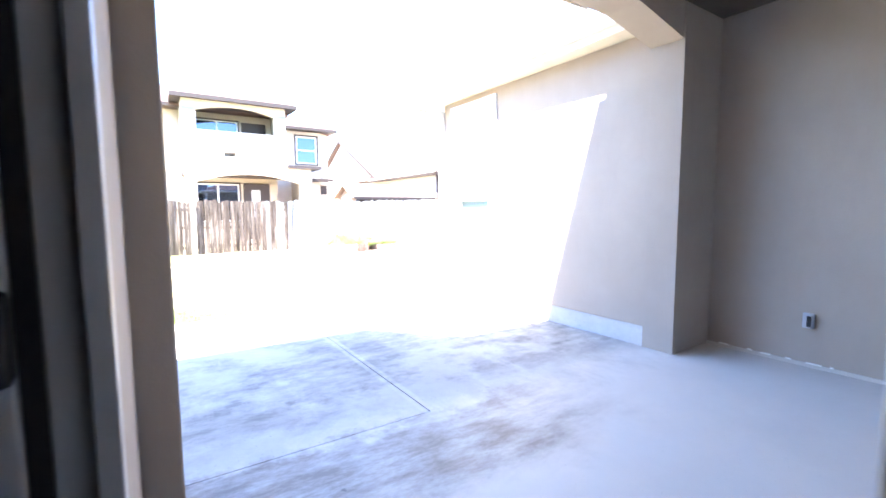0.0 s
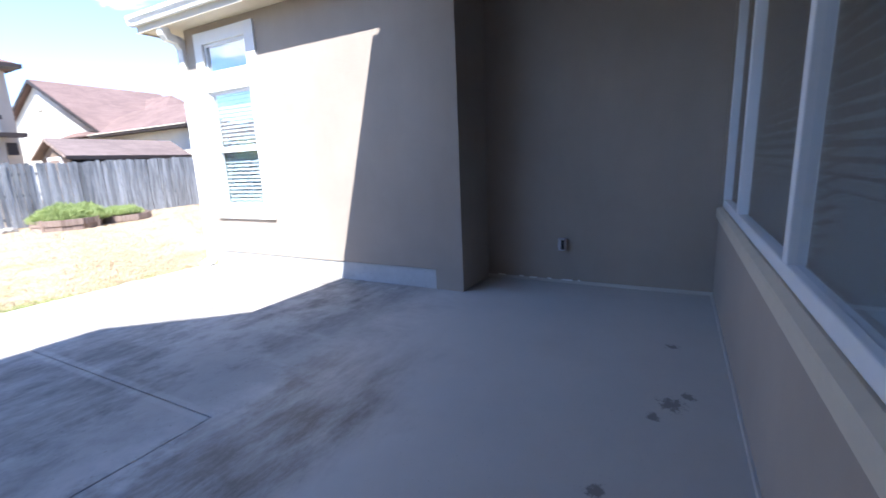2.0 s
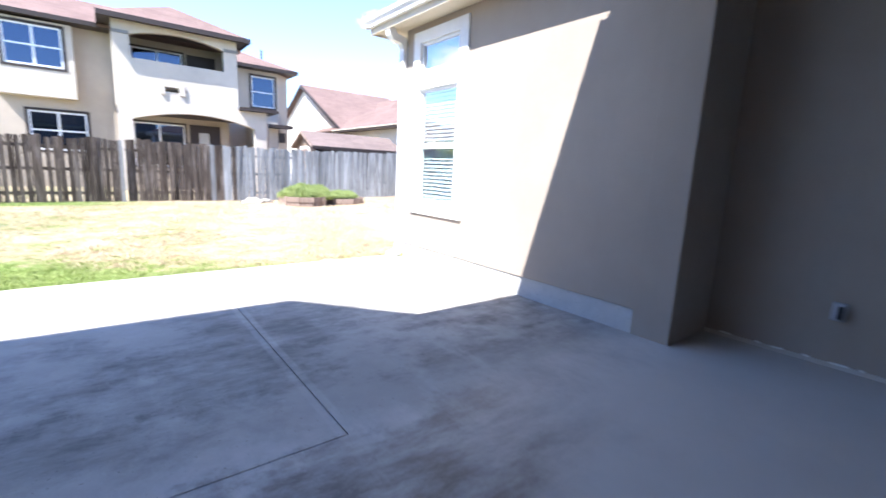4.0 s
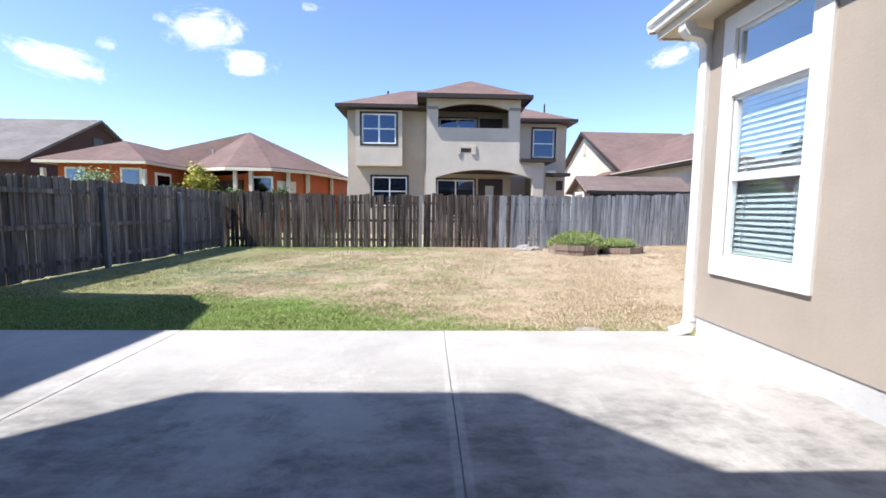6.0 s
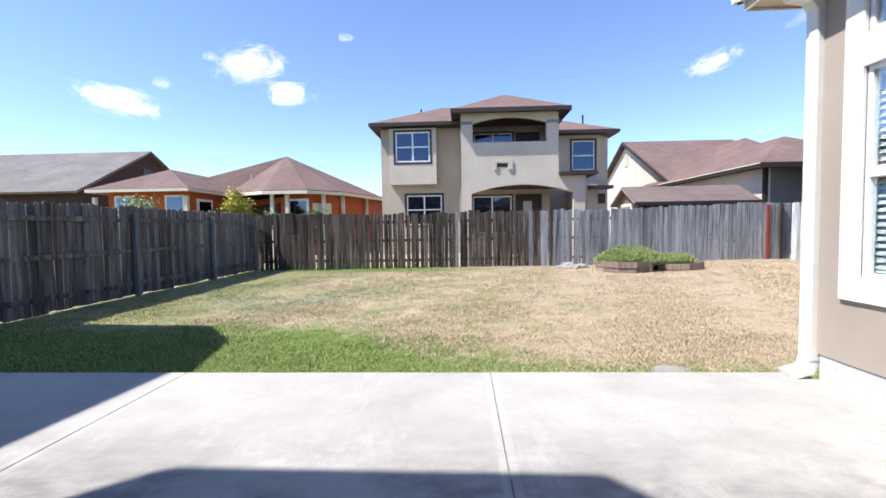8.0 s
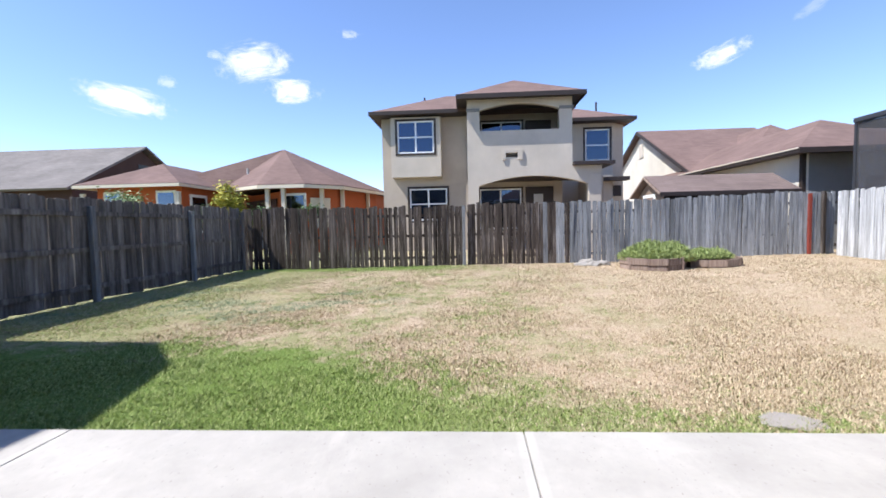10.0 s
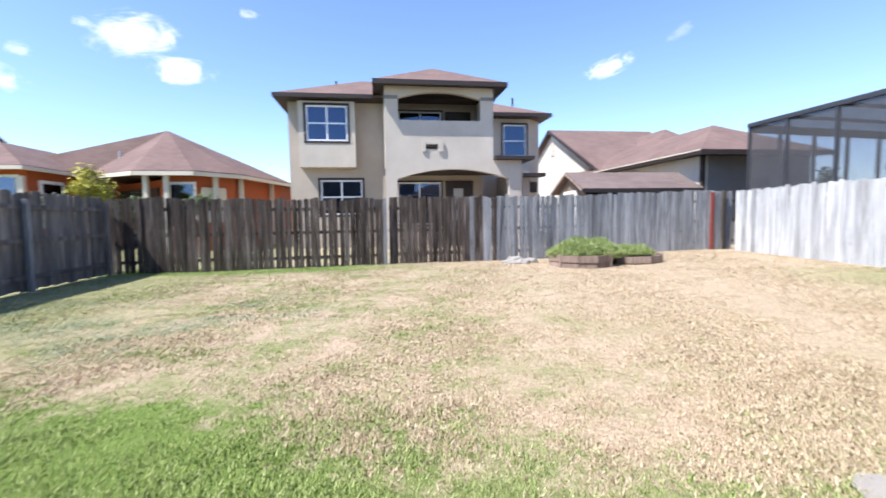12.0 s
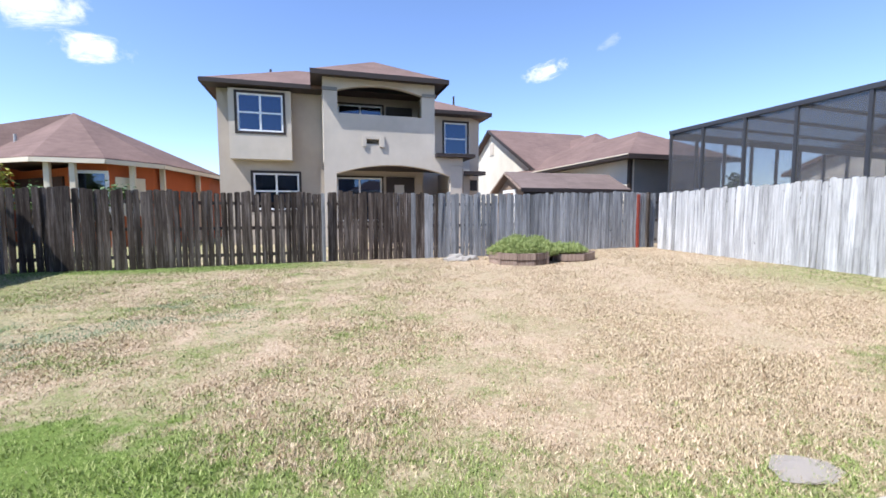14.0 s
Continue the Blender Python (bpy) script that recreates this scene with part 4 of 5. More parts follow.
def grass():
    """Blades of turf, thick near the slab and thinner towards the fence."""
    rng = np.random.default_rng(7)
    zones = ((-5.25, 5.5, 6.52, 8.2, 170000, 0.029), (-5.25, 11.1, 8.2, 10.5, 230000, 0.024), (-5.25, 11.7, 10.5, 14.0, 190000, 0.027), (-5.25, 12.3, 14.0, 17.75, 130000, 0.030), (5.5, 10.7, 6.2, 8.2, 50000, 0.034), (4.4, 4.9, 6.34, 6.52, 500, 0.05))
    V, F = [], []
    base = 0
    for x0, x1, y0, y1, n, h in zones:
        x, y = rng.uniform(x0, x1, n), rng.uniform(y0, y1, n)
        inside = x < 9.80 + (y - 3.6) * 0.1775
        x, y = x[inside], y[inside]
        n = len(x)
        clump = np.sin(x * 7.3 + np.sin(y * 5.1) * 2) * np.sin(y * 6.7 + np.sin(x * 4.3) * 2)
        hh = h * rng.uniform(0.45, 1.25, n) * (1 + 0.3 * clump)
        z = np.array([ground_z(a, b) for a, b in zip(x, y)]) - 0.004
        a = rng.uniform(0, 2 * np.pi, n)
        lean = rng.uniform(0.2, 1.3, n) * hh
        w = rng.uniform(0.002, 0.0045, n) * (1 + (y - 6.5) * 0.09)
        b = a + rng.uniform(1.2, 1.9, n)
        dx, dy = np.cos(b) * w, np.sin(b) * w
        tx, ty = x + np.cos(a) * lean, y + np.sin(a) * lean
        v = np.stack([np.stack([x - dx, y - dy, z], 1), np.stack([x + dx, y + dy, z], 1), np.stack([tx, ty, z + hh], 1)], 1).reshape(-1, 3)
        V.append(v)
        F.append(np.arange(base, base + 3 * n).reshape(-1, 3))
        base += 3 * n
    V, F = np.concatenate(V), np.concatenate(F)
    me = bpy.data.meshes.new("grass")
    me.vertices.add(len(V))
    me.vertices.foreach_set("co", V.ravel())
    me.loops.add(len(F) * 3)
    me.loops.foreach_set("vertex_index", F.ravel().astype(np.int32))
    me.polygons.add(len(F))
    me.polygons.foreach_set("loop_start", np.arange(0, len(F) * 3, 3, dtype=np.int32))
    me.update()
    me.validate()
    me.materials.append(BLADES)
    tagged(new("grass", me), "short dry and green grass blades of the lawn", "grass", kind="stuff")


grass()


# ---- neighbours ----
def two_storey():
    h = thing("neighbour_house", (3.4, 28.0, -0.1), "two-storey sand stucco house with arched balcony and brown roof", "house")
    wins = [(-1.70, 0.05, 4.6, 6.12)]
    part("wall", holed(bmesh.new(), "y", 25.4, 25.6, -2.53, 6.15, -0.1, 6.45, [(-1.24, 0.6, 1.4, 2.96), (2.3, 4.25, 4.95, 6.05), (2.2, 4.2, 0.9, 2.85), (4.62, 5.42, 4.35, 6.0), (4.55, 5.5, -0.1, 2.75)]), HOUSE_TAN, h)
    part("wall", holed(bmesh.new(), "y", 27.2, 27.4, 6.15, 9.12, -0.1, 6.22, [(7.72, 8.96, 4.30, 5.92)]), CREAM_STUCCO, h)
    parts("wall", ((-2.53, -2.33, 25.6, 31.0, -0.1, 6.45), (9.67, 9.87, 27.85, 33.0, -0.1, 6.22), (-2.33, 5.95, 30.8, 31.0, -0.1, 6.45), (5.95, 6.15, 25.6, 33.0, -0.1, 6.45), (6.15, 9.67, 32.8, 33.0, -0.1, 6.22)), HOUSE_TAN, h)
    bm = bmesh.new()
    extrude(bm, [(9.12, 27.2, -0.1), (9.87, 27.85, -0.1), (9.70, 28.0, -0.1), (9.12, 27.42, -0.1)], (0, 0, 6.32))
    part("wall", bm, HOUSE_TAN, h, "angled corner wall")
    # Sheets behind the windows, coloured as dark as an unlit interior.
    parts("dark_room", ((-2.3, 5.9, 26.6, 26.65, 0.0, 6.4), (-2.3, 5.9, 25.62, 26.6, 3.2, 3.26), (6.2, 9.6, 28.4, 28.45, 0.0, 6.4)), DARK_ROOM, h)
    bm = bmesh.new()
    holed(bm, "y", 24.9, 25.05, -2.02, 0.37, 3.48, 6.3, wins)
    box(bm, -2.02, -1.87, 25.05, 25.398, 3.48, 6.3)
    box(bm, 0.22, 0.37, 25.05, 25.398, 3.48, 6.3)
    box(bm, -1.87, 0.22, 25.05, 25.398, 3.48, 3.6)
    part("bay", bm, CREAM_STUCCO, h, "boxed-out window bay")
    window(h, "y", 24.9, -1, *wins[0], mull=(-0.825,), rails=(5.36,), border=0.07, trim=0.10, trim_mat=BROWN_TRIM, pane_mat=NAVY_PANE)
    window(h, "y", 25.4, -1, -1.24, 0.6, 1.4, 2.96, mull=(-0.32,), rails=(2.2,), border=0.07, trim=0.10, trim_mat=BROWN_TRIM, pane_mat=NAVY_PANE)
    window(h, "y", 27.2, -1, 7.72, 8.96, 4.30, 5.92, rails=(5.1,), border=0.07, trim=0.10, trim_mat=BROWN_TRIM, pane_mat=NAVY_PANE)
    window(h, "y", 25.4, -1, 2.3, 4.25, 4.95, 6.05, mull=(3.27,), border=0.06, trim=0.08, trim_mat=BROWN_TRIM, pane_mat=NAVY_PANE)
    window(h, "y", 25.4, -1, 2.2, 4.2, 0.9, 2.85, mull=(3.2,), border=0.06, trim=0.08, trim_mat=BROWN_TRIM, pane_mat=NAVY_PANE)
    # Door boxes run past their openings, adding shade to the walls beside them.
    part("balcony_door", boxes((4.42, 5.62, 25.30, 25.395, 4.35, 6.05), bevel=0.01), BROWN_TRIM, h, "dark balcony door, widened to darken the shaded recess")
    d = part("porch_door", boxes((4.40, 5.72, 25.33, 25.395, -0.1, 2.9), bevel=0.01), BROWN_TRIM, h, "dark porch door with a light pane, widened to darken the shaded recess")
    part("pane", boxes((4.78, 5.22, 25.30, 25.328, 1.1, 2.55)), GREY_DOOR, d)
    # balcony and porch
    parts("balcony_post", ((1.63, 2.18, 23.3, 23.55, 5.2, 6.55), (5.60, 6.15, 23.3, 23.55, 5.2, 6.55)), CREAM_STUCCO, h)
    parts("balcony_side", ((1.63, 1.85, 23.55, 25.4, 3.4, 6.55), (5.93, 6.15, 23.55, 25.4, 3.4, 6.55)), CREAM_STUCCO, h)
    part("balcony_arch", lintel(bmesh.new(), 2.18, 5.60, 6.08, 0.27, 6.55, 23.3, 23.55), CREAM_STUCCO, h)
    mid = holed(bmesh.new(), "y", 23.3, 23.5, 1.63, 6.15, 3.26, 5.2, [(3.29, 3.80, 4.05, 4.22)])
    part("balcony_front", mid, CREAM_STUCCO, h)
    part("balcony_floor", boxes((1.85, 5.93, 23.5, 25.4, 4.15, 4.32)), HOUSE_TAN, h)
    # Ceiling coloured dark to carry the shade inside the balcony.
    part("balcony_ceiling", boxes((1.85, 5.93, 23.55, 25.4, 6.42, 6.5)), BROWN_TRIM, h)
    part("vent_plaque", boxes((3.13, 3.29, 23.22, 23.3, 3.92, 4.36), (3.80, 4.02, 23.22, 23.3, 3.92, 4.36), (3.29, 3.80, 23.23, 23.3, 4.22, 4.36), bevel=0.01), CREAM_STUCCO, h)
    part("porch_arch", lintel(bmesh.new(), 2.10, 6.83, 2.82, 0.40, 3.26, 23.3, 23.6), CREAM_STUCCO, h)
    part("porch_post", boxes((1.63, 2.10, 23.3, 23.7, -0.1, 3.26)), CREAM_STUCCO, h)
    part("porch_post", boxes((6.83, 7.38, 23.3, 23.7, -0.1, 3.26), bevel=0.02), CREAM_STUCCO, h)
    # Porch ceiling too is darkened in colour for the shade behind the arch.
    part("porch_ceiling", boxes((1.63, 7.38, 23.6, 25.4, 3.16, 3.26)), BROWN_TRIM, h)
    part("porch_fascia", boxes((6.15, 7.40, 23.3, 25.4, 3.262, 3.60)), CREAM_STUCCO, h)
    part("porch_roof", boxes((6.15, 7.85, 22.95, 25.4, 3.60, 3.74)), BROWN_TRIM, h)
    part("porch_roof", boxes((7.7, 9.75, 26.5, 27.18, 3.22, 3.40)), BROWN_TRIM, h)
    part("side_wall", boxes((7.38, 7.58, 23.7, 27.19, -0.1, 3.2)), HOUSE_TAN, h)
    part("band", boxes((1.60, 2.18, 23.26, 23.3, 6.04, 6.17)), GREY_STUCCO, h)
    part("band", boxes((5.60, 6.18, 23.26, 23.3, 6.04, 6.17)), GREY_STUCCO, h)
    for x0 in (7.75, 8.75):
        part("small_window", boxes((x0 + 0.4, x0 + 0.78, 27.16, 27.199, 2.45, 3.0), bevel=0.01), BROWN_TRIM, h)
    part("roof", hip(bmesh.new(), -2.95, 6.6, 24.55, 31.5, 6.52, 0.46, 0.12), ROOF_BROWN, h)
    part("roof", hip(bmesh.new(), 4.4, 10.04, 26.5, 33.5, 6.36, 0.44, 0.12), ROOF_BROWN, h)
    parts("fascia", ((-2.96, 1.2, 24.52, 24.548, 6.36, 6.53), (6.2, 10.05, 26.47, 26.498, 6.20, 6.37), (-2.98, -2.952, 24.52, 31.5, 6.36, 6.53), (10.042, 10.07, 26.47, 33.5, 6.20, 6.37)), BROWN_TRIM, h)
    parts("soffit", ((-2.94, 1.6, 24.56, 25.39, 6.37, 6.395), (6.16, 10.03, 26.5, 27.19, 6.21, 6.235)), BROWN_TRIM, h)
    bm = bmesh.new()
    e = [bm.verts.new(p) for p in ((1.20, 22.8, 6.66), (6.60, 22.8, 6.66), (6.60, 27.0, 6.66), (1.20, 27.0, 6.66), (3.9, 25.5, 8.02), (3.9, 28.2, 8.02))]
    for f in ((0, 1, 4), (1, 2, 5, 4), (2, 3, 5), (3, 0, 4, 5)):
        bm.faces.new([e[i] for i in f])
    part("roof", bm, ROOF_BROWN, h)
    parts("fascia", ((1.17, 6.63, 22.77, 22.80, 6.48, 6.67), (1.17, 1.20, 22.8, 25.0, 6.48, 6.67), (6.60, 6.63, 22.8, 26.4, 6.48, 6.67)), BROWN_TRIM, h)
    part("soffit", boxes((1.20, 6.60, 22.80, 25.0, 6.552, 6.58)), BROWN_TRIM, h)
    for x, y, z in ((8.8, 29.0, 7.4), (-0.6, 27.6, 7.6)):
        bm = bmesh.new()
        bmesh.ops.create_cone(bm, cap_ends=True, segments=10, radius1=0.05, radius2=0.05, depth=0.7, matrix=Matrix.Translation((x, y, z)))
        part("vent_pipe", bm, BROWN_TRIM, h)


two_storey()


def orange_house():
    h = thing("neighbour_house", (-9.5, 29.0, -0.1), "single-storey orange stucco house with brown hipped roof", "house")
    wall = [(-12.3, 30.5), (-8.6, 27.2), (-7.4, 25.0), (-6.3, 25.0), (-5.2, 26.3), (-4.1, 31.0), (-4.1, 34.0), (-12.3, 34.0)]
    part("wall", prism(bmesh.new(), wall, -0.1, 3.15), ORANGE, h)
    part("wall", prism(bmesh.new(), [(-17.8, 25.9), (-13.2, 25.9), (-13.2, 36.0), (-17.8, 36.0)], -0.1, 3.5), ORANGE, h)
    eave = [(-12.6, 28.8, 3.56), (-8.4, 24.4, 3.30), (-6.1, 24.3, 3.28), (-4.7, 25.9, 3.28), (-3.55, 31.0, 3.28), (-3.55, 34.5, 3.28), (-12.6, 34.5, 3.28)]
    part("roof", fan_roof(bmesh.new(), eave, [(-9.0, 29.0, 5.74)], 0.05), ROOF_BROWN, h)
    bm = bmesh.new()
    extrude(bm, [(-12.6, 28.85, 3.56), (-9.0, 29.02, 5.74), (-15.0, 29.4, 4.45)], (0, 0.3, 0))
    part("roof", bm, ROOF_BROWN, h)
    part("roof", hip(bmesh.new(), -18.3, -12.72, 25.0, 36.0, 3.58, 0.484, 0.05), ROOF_BROWN, h)
    part("soffit", boxes((-18.2, -12.8, 25.08, 35.9, 3.50, 3.52)), CREAM, h)
    bm = bmesh.new()
    for i in range(len(eave) - 1):
        a, b = Vector(eave[i]), Vector(eave[i + 1])
        bar(bm, a - Vector((0, 0, 0.13)), b - Vector((0, 0, 0.13)), 0.10, 0.16)
    part("gutter", bm, CREAM, h)
    bm = bmesh.new()
    bar(bm, (-18.3, 25.0, 3.47), (-12.67, 25.0, 3.47), 0.10, 0.15)
    bar(bm, (-12.72, 25.05, 3.47), (-12.72, 29.0, 3.47), 0.10, 0.15)
    bar(bm, (-18.3, 25.0, 3.47), (-18.3, 31.0, 3.47), 0.10, 0.15)
    part("gutter", bm, CREAM, h)
    for x, y in ((-7.25, 24.6), (-5.62, 25.35), (-4.95, 26.6), (-12.95, 25.25), (-18.0, 25.25), (-8.1, 24.75), (-4.3, 29.6)):
        part("porch_post", boxes((x - 0.09, x + 0.09, y - 0.09, y + 0.09, -0.1, 3.15), bevel=0.01), CREAM, h)
    for u0, u1, y in ((-7.25, -6.4, 25.0), (-14.45, -13.6, 25.9), (-17.3, -16.5, 25.9)):
        z1 = 2.75 if y < 25.5 else 3.15
        t = part("window", boxes((u0 - 0.12, u1 + 0.12, y - 0.06, y - 0.004, 0.9, z1 + 0.12), bevel=0.01), WHITE, h)
        # Black sheet instead of a room, its darkness put into the colour.
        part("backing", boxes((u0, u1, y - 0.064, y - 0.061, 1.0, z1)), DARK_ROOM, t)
        part("pane", boxes((u0, u1, y - 0.085, y - 0.075, 1.0, z1)), NAVY_PANE, t)
    w = bmesh.new()
    bar(w, (-6.12, 25.12, 1.9), (-5.42, 25.95, 1.9), 0.08, 1.5)
    t = part("window", w, CREAM, h)
    # Brown sheet just off the orange wall, standing in for the porch's shade.
    w = bmesh.new()
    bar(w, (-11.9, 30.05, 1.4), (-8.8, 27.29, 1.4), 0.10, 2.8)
    part("porch_wall", w, BROWN_SIDING, h, "dark sheet for the shade in the recessed porch")
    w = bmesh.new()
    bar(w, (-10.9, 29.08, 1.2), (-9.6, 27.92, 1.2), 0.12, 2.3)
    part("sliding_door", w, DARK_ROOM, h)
    t = part("window", boxes((-13.199, -13.15, 26.5, 28.0, 1.0, 3.1), bevel=0.01), WHITE, h)
    part("pane", boxes((-13.149, -13.14, 26.68, 27.82, 1.15, 2.95)), NAVY_PANE, t)
    bm = bmesh.new()
    bmesh.ops.create_cone(bm, cap_ends=True, segments=10, radius1=0.06, radius2=0.06, depth=0.5, matrix=Matrix.Translation((-11.0, 28.6, 4.4)))
    part("vent_pipe", bm, GREY_DOOR, h)


orange_house()


def gable_house():
    h = thing("neighbour_house", (-33.0, 36.0, -0.1), "brown gabled house with a long grey shingle roof", "house")
    bm = bmesh.new()
    extrude(bm, [(-23.0, 29.9, -0.1), (-23.0, 42.1, -0.1), (-23.0, 42.1, 4.1), (-23.0, 36.0, 7.25), (-23.0, 29.9, 4.1)], (-24.0, 0, 0))
    part("wall", bm, BROWN_SIDING, h)
    for y, s in ((29.2, 1), (42.8, -1)):
        bm = bmesh.new()
        extrude(bm, [(-22.6, y, 3.80), (-22.6, 36.0, 7.42), (-22.6, 36.0, 7.58), (-22.6, y - s * 0.1, 3.92)], (-25.0, 0, 0))
        part("roof", bm, ROOF_GREY, h)
    part("gable_vent", boxes((-22.99, -22.95, 35.5, 36.5, 5.3, 6.2), bevel=0.01), BLACK, h)


gable_house()


def brown_house():
    h = thing("neighbour_house", (16.0, 30.0, -0.1), "cream gabled house with brown hipped shingle roofs", "house")
    bm = bmesh.new()
    extrude(bm, [(12.95, 27.0, -0.1), (12.95, 39.6, -0.1), (12.95, 39.6, 3.5), (12.95, 33.3, 6.72), (12.95, 27.0, 3.5)], (7.2, 0, 0))
    part("wall", bm, PALE_STUCCO, h)
    for y, s in ((26.4, 1), (40.2, -1)):
        bm = bmesh.new()
        extrude(bm, [(12.65, y, 3.34), (12.65, 33.3, 6.78), (12.65, 33.3, 6.92), (12.65, y - s * 0.06, 3.48)], (7.3, 0, 0))
        part("roof", bm, ROOF_BROWN, h)
        bm = bmesh.new()
        extrude(bm, [(12.59, y, 3.28), (12.59, 33.3, 6.72), (12.59, 33.3, 6.90), (12.59, y - s * 0.02, 3.46)], (0.06, 0, 0))
        part("rake_board", bm, BROWN_TRIM, h)
    part("gable_vent", boxes((12.90, 12.95, 33.0, 33.6, 5.2, 6.0), bevel=0.01), CREAM_STUCCO, h)
    part("wall", boxes((12.95, 13.15, 19.6, 27.0, -0.1, 3.298)), PALE_STUCCO, h)
    # Front wall is far darker in colour than this house's other walls.
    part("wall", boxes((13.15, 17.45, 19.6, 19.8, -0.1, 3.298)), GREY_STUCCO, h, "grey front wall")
    part("wall", boxes((17.25, 17.45, 19.8, 27.0, -0.1, 3.298)), PALE_STUCCO, h)
    part("corner_board", boxes((12.93, 13.06, 19.58, 19.72, -0.1, 3.3)), BROWN_TRIM, h)
    part("roof", hip(bmesh.new(), 12.4, 17.75, 19.0, 30.5, 3.44, 0.525, 0.04), ROOF_BROWN, h)
    part("roof", hip(bmesh.new(), 14.6, 21.6, 25.5, 37.0, 3.5, 0.77, 0.04), ROOF_BROWN, h)
    part("fascia", boxes((12.37, 12.41, 19.0, 27.2, 3.28, 3.42)), BROWN_TRIM, h, "dark fascia board")
    part("drip_edge", boxes((12.34, 12.37, 19.0, 27.2, 3.39, 3.43)), CREAM, h, "thin cream drip edge")
    part("fascia", boxes((12.37, 17.78, 18.96, 19.0, 3.25, 3.42)), BROWN_TRIM, h, "dark fascia board")
    part("soffit", boxes((12.41, 12.95, 19.0, 27.0, 3.30, 3.32), (12.95, 17.7, 19.0, 19.6, 3.30, 3.32)), BROWN_TRIM, h)
    part("window", boxes((15.0, 15.7, 19.55, 19.6, 1.0, 2.5), bevel=0.01), BROWN_TRIM, h)


brown_house()


def shed():
    s = thing("garden_shed", (9.9, 19.7, -0.1), "small wooden garden shed with brown shingle roof", "shed")
    bm = bmesh.new()
    extrude(bm, [(7.95, 18.65, -0.1), (7.95, 20.75, -0.1), (7.95, 20.75, 2.0), (7.95, 19.7, 2.56), (7.95, 18.65, 2.0)], (3.85, 0, 0))
    part("wall", bm, SHED_WALL, s)
    # Dark sheet over the tan boards puts in the shade below the eave.
    part("wall_panel", boxes((7.95, 11.8, 18.62, 18.649, -0.1, 2.0)), BROWN_TRIM, s, "dark sheet for the shade on the long side under the eave")
    for y, sgn in ((18.42, 1), (20.98, -1)):
        bm = bmesh.new()
        extrude(bm, [(7.75, y, 1.98), (7.75, 19.7, 2.62), (7.75, 19.7, 2.70), (7.75, y - sgn * 0.03, 2.06)], (4.3, 0, 0))
        part("roof", bm, ROOF_SHED, s)
        bm = bmesh.new()
        bar(bm, (7.73, y, 2.0), (7.73, 19.7, 2.63), 0.03, 0.06)
        part("rake_board", bm, PLANTER_WOOD, s)
    part("fascia", boxes((7.75, 12.05, 18.38, 18.41, 1.93, 2.04)), BROWN_TRIM, s)
    part("door", boxes((7.90, 7.949, 19.3, 20.1, 0.0, 1.95), bevel=0.01), PLANTER_WOOD, s)
    part("door_trim", boxes((7.905, 7.948, 19.2, 19.3, 0.0, 2.05), (7.905, 7.948, 20.1, 20.2, 0.0, 2.05), (7.905, 7.948, 19.3, 20.1, 1.95, 2.05)), WHITE, s)


shed()


def pool_cage():
    c = thing("pool_cage", (16.0, 13.0, -0.1), "dark bronze aluminium pool cage with insect screens", "screen enclosure")
    z = 3.92
    ys = (17.75, 16.45, 15.05, 13.65, 12.1, 10.5, 8.9, 7.3)
    for y in ys:
        part("post", boxes((13.06, 13.14, y - 0.04, y + 0.04, -0.1, z)), BRONZE, c)
    part("top_rail", boxes((13.04, 13.16, 7.2, 17.8, z, z + 0.12)), BRONZE, c)
    part("mid_rail", boxes((13.07, 13.13, 7.2, 17.8, 1.0, 1.06)), BRONZE, c)
    for i in range(len(ys) - 1):
        part("screen_panel", boxes((13.098, 13.102, ys[i + 1] + 0.04, ys[i] - 0.04, -0.1, z)), SCREEN, c)
    xs = (14.2, 15.48, 16.77, 18.02, 19.2, 20.52, 21.85, 23.05, 24.25, 25.55)

    def roof_z(x):
        return z - 0.029 * (x - 13.1)
    for x in xs:
        part("post", boxes((x - 0.045, x + 0.045, 17.71, 17.79, -0.1, roof_z(x) - 0.08)), BRONZE, c)
    bm = bmesh.new()
    bar(bm, (13.16, 17.75, roof_z(13.16) - 0.04), (25.6, 17.75, roof_z(25.6) - 0.04), 0.08, 0.26)
    part("top_rail", bm, BRONZE, c)
    for x0, x1 in zip((13.15, *xs), xs):
        part("screen_panel", boxes((x0 + 0.046, x1 - 0.046, 17.748, 17.752, -0.1, roof_z(x1) - 0.05)), SCREEN, c)
    for y in ys[1:]:
        part("post", boxes((25.56, 25.64, y - 0.04, y + 0.04, -0.1, roof_z(25.6))), BRONZE, c)
        bm = bmesh.new()
        bar(bm, (13.1, y, z + 0.04), (25.6, y, roof_z(25.6)), 0.06, 0.10)
        part("roof_beam", bm, BRONZE, c)
    part("top_rail", boxes((25.55, 25.65, 7.2, 17.8, roof_z(25.6), roof_z(25.6) + 0.1)), BRONZE, c)
    bm = bmesh.new()
    extrude(bm, [(13.17, 7.3, z + 0.07), (25.5, 7.3, roof_z(25.5) + 0.06), (25.5, 7.3, roof_z(25.5) + 0.063), (13.17, 7.3, z + 0.073)], (0, 10.4, 0))
    part("screen_roof", bm, DENSE_SCREEN, c)


pool_cage()


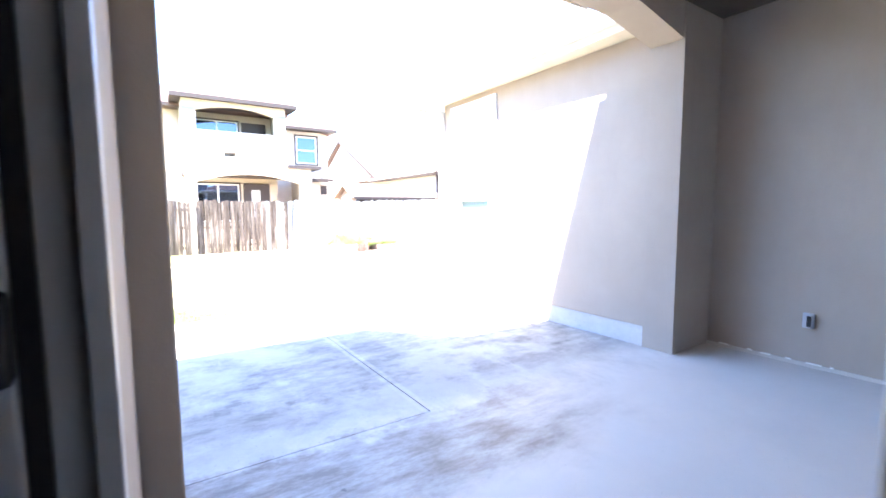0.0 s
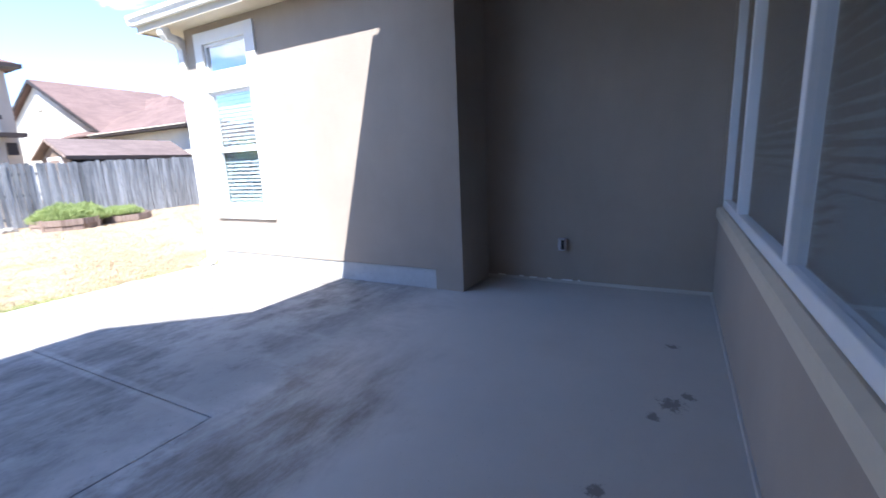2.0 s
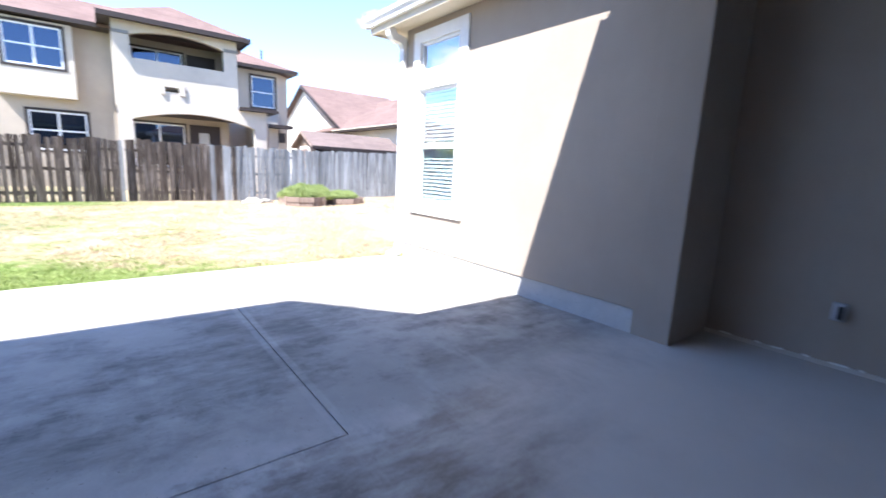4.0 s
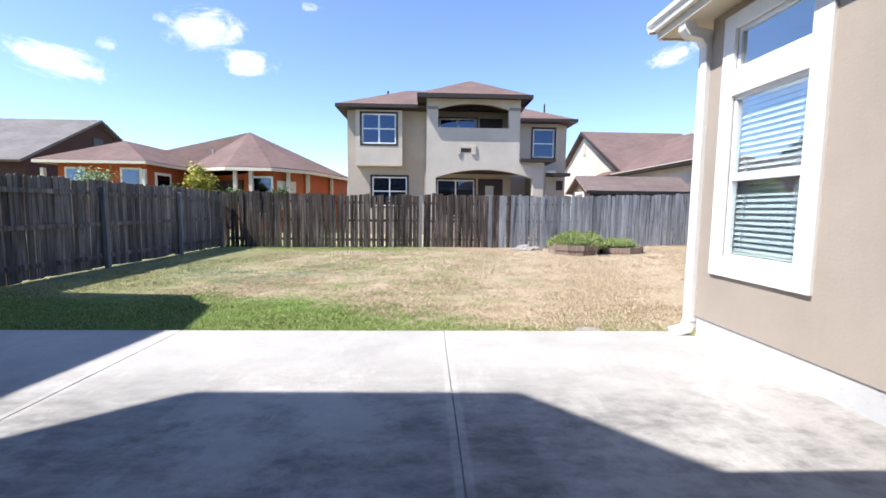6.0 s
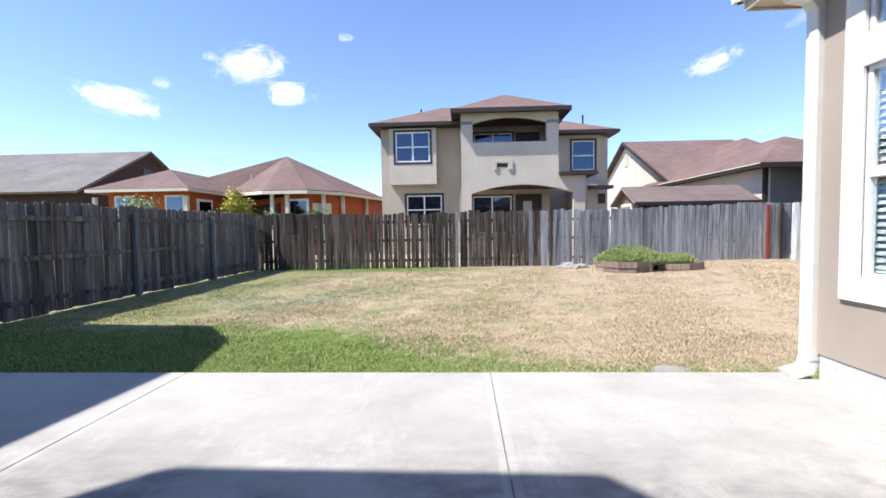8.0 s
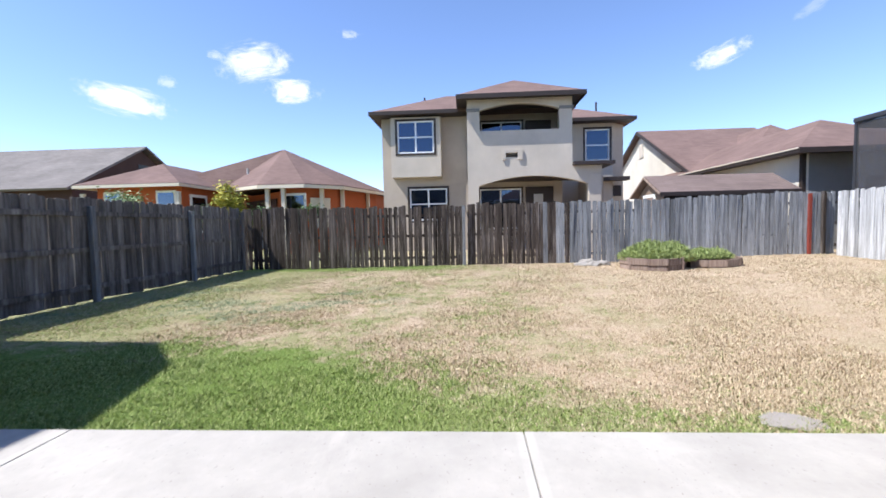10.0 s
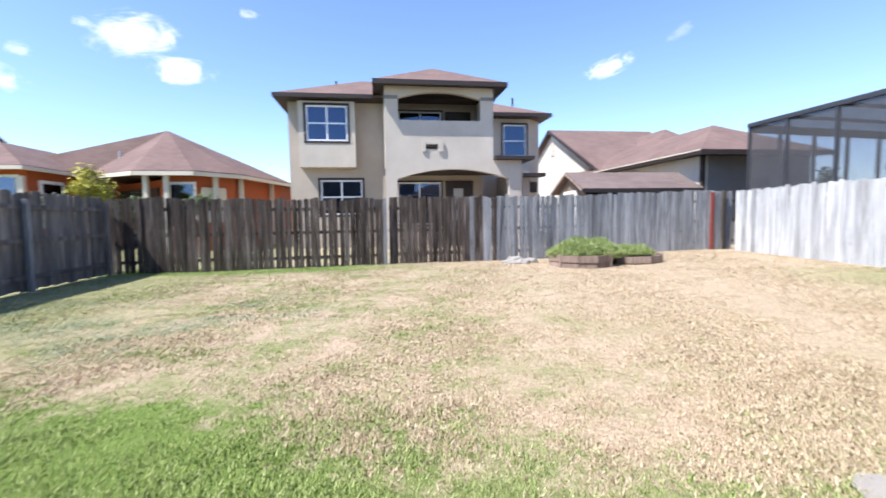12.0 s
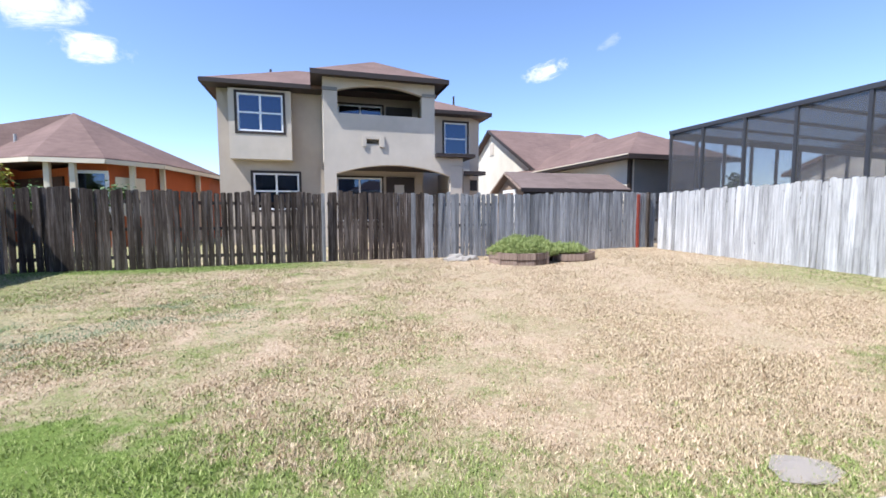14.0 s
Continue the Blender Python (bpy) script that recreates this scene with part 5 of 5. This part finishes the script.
def far_house():
    h = thing("neighbour_house", (34.0, 20.2, -0.1), "tan gabled house beyond the pool cage", "house")
    bm = bmesh.new()
    extrude(bm, [(30.0, 12.4, -0.1), (30.0, 25.2, -0.1), (30.0, 25.2, 3.75), (30.0, 18.8, 6.3), (30.0, 12.4, 3.75)], (8, 0, 0))
    part("wall", bm, PALE_STUCCO, h)
    for y, s in ((11.7, 1), (25.9, -1)):
        bm = bmesh.new()
        extrude(bm, [(29.5, y, 3.5), (29.5, 18.8, 6.36), (29.5, 18.8, 6.55), (29.5, y - s * 0.06, 3.69)], (9.0, 0, 0))
        part("roof", bm, ROOF_BROWN, h)


far_house()


def tree(name, x, y, h, r, seed, leaf, n, label):
    t = thing(name, (x, y, -0.1), label, "tree")
    rng = random.Random(seed)
    bm = bmesh.new()
    tips = []
    for i in range(7):
        a = rng.uniform(0, math.tau)
        tip = Vector((x + math.cos(a) * r * rng.uniform(0.3, 0.9), y + math.sin(a) * r * rng.uniform(0.3, 0.9), h * rng.uniform(0.62, 0.95)))
        knee = Vector((x, y, h * rng.uniform(0.3, 0.5))) * 0.6 + tip * 0.4
        bar(bm, (x, y, h * 0.3), knee, 0.05, 0.05)
        bar(bm, knee, tip, 0.03, 0.03)
        tips.append(tip)
    bmesh.ops.create_cone(bm, cap_ends=True, segments=9, radius1=0.09, radius2=0.05, depth=h * 0.45, matrix=Matrix.Translation((x, y, h * 0.225 - 0.1)))
    part("trunk", bm, BARK, t)

    def place(g):
        c = g.choice(tips)
        v = Vector((g.gauss(0, 1), g.gauss(0, 1), g.gauss(0, 0.8)))
        return c + v * r * 0.26
    me = leaf_cloud(n, place, 0.13, seed, 0.5)
    me.materials.append(leaf)
    hang(new("crown", me), t)


tree("fruit_tree", -8.45, 21.5, 3.0, 0.62, 21, TREE_LEAF, 3200, "small yellow-green fruit tree behind the side fence")
tree("shrub", -7.3, 21.8, 1.9, 0.7, 22, BUSH_LEAF, 1500, "green shrub beside the fruit tree")
tree("shrub", -12.6, 21.5, 3.0, 0.9, 23, PALE_LEAF, 1700, "open pale green shrub in front of the orange house")
tree("shrub", -9.6, 22.2, 2.2, 0.5, 25, BUSH_LEAF, 900, "green shrub beside the fruit tree")
tree("shrub", -4.9, 21.5, 2.15, 0.45, 27, BUSH_LEAF, 700, "small green shrub by the orange house")
tree("shrub", 14.4, 16.2, 2.9, 0.35, 29, BUSH_LEAF, 500, "slim green plant inside the pool cage")


# ---- clouds ----
def cloud(az, el, wide, high, seed, thick, turn=0.0):
    D = 900.0
    a, e = radians(az), radians(el)
    c = Vector((math.sin(a) * math.cos(e), math.cos(a) * math.cos(e), math.sin(e))) * D
    w, h = D * math.tan(radians(wide)) / 2, D * math.tan(radians(high)) / 2
    me = bpy.data.meshes.new("cloud")
    me.from_pydata([(-w, 0, -h), (w, 0, -h), (w, 0, h), (-w, 0, h), (0, 6, 0)], [], [(0, 1, 4), (1, 2, 4), (2, 3, 4), (3, 0, 4)])
    me.materials.append(cloud_mat("cloud vapour", seed, thick))
    ob = new("cloud", me)
    ob.matrix_world = Matrix.Translation(c) @ Euler((-e, 0, -a)).to_matrix().to_4x4() @ pose(0, 0, 0, 0, turn, 0)
    ob.visible_shadow = False
    tagged(ob, "small white fair-weather cloud in the blue sky", "cloud", "clouds", "structure")


cloud(-38.6, 13.7, 12.0, 5.5, 1.0, 0.95, 12)
cloud(-25.4, 19.2, 12.0, 7.5, 2.3, 0.95, -18)
cloud(-21.4, 16.4, 8.5, 5.5, 3.1, 0.9, -6)
cloud(29.3, 17.4, 7.0, 4.0, 4.7, 0.8, -20)
cloud(-34.6, 16.1, 3.0, 2.4, 5.5, 0.4)
cloud(-14.4, 23.0, 3.5, 2.4, 6.2, 0.4)
cloud(-29.8, 19.4, 2.6, 2.0, 7.9, 0.4)
cloud(36.5, 19.8, 4.5, 2.4, 8.4, 0.2, -40)
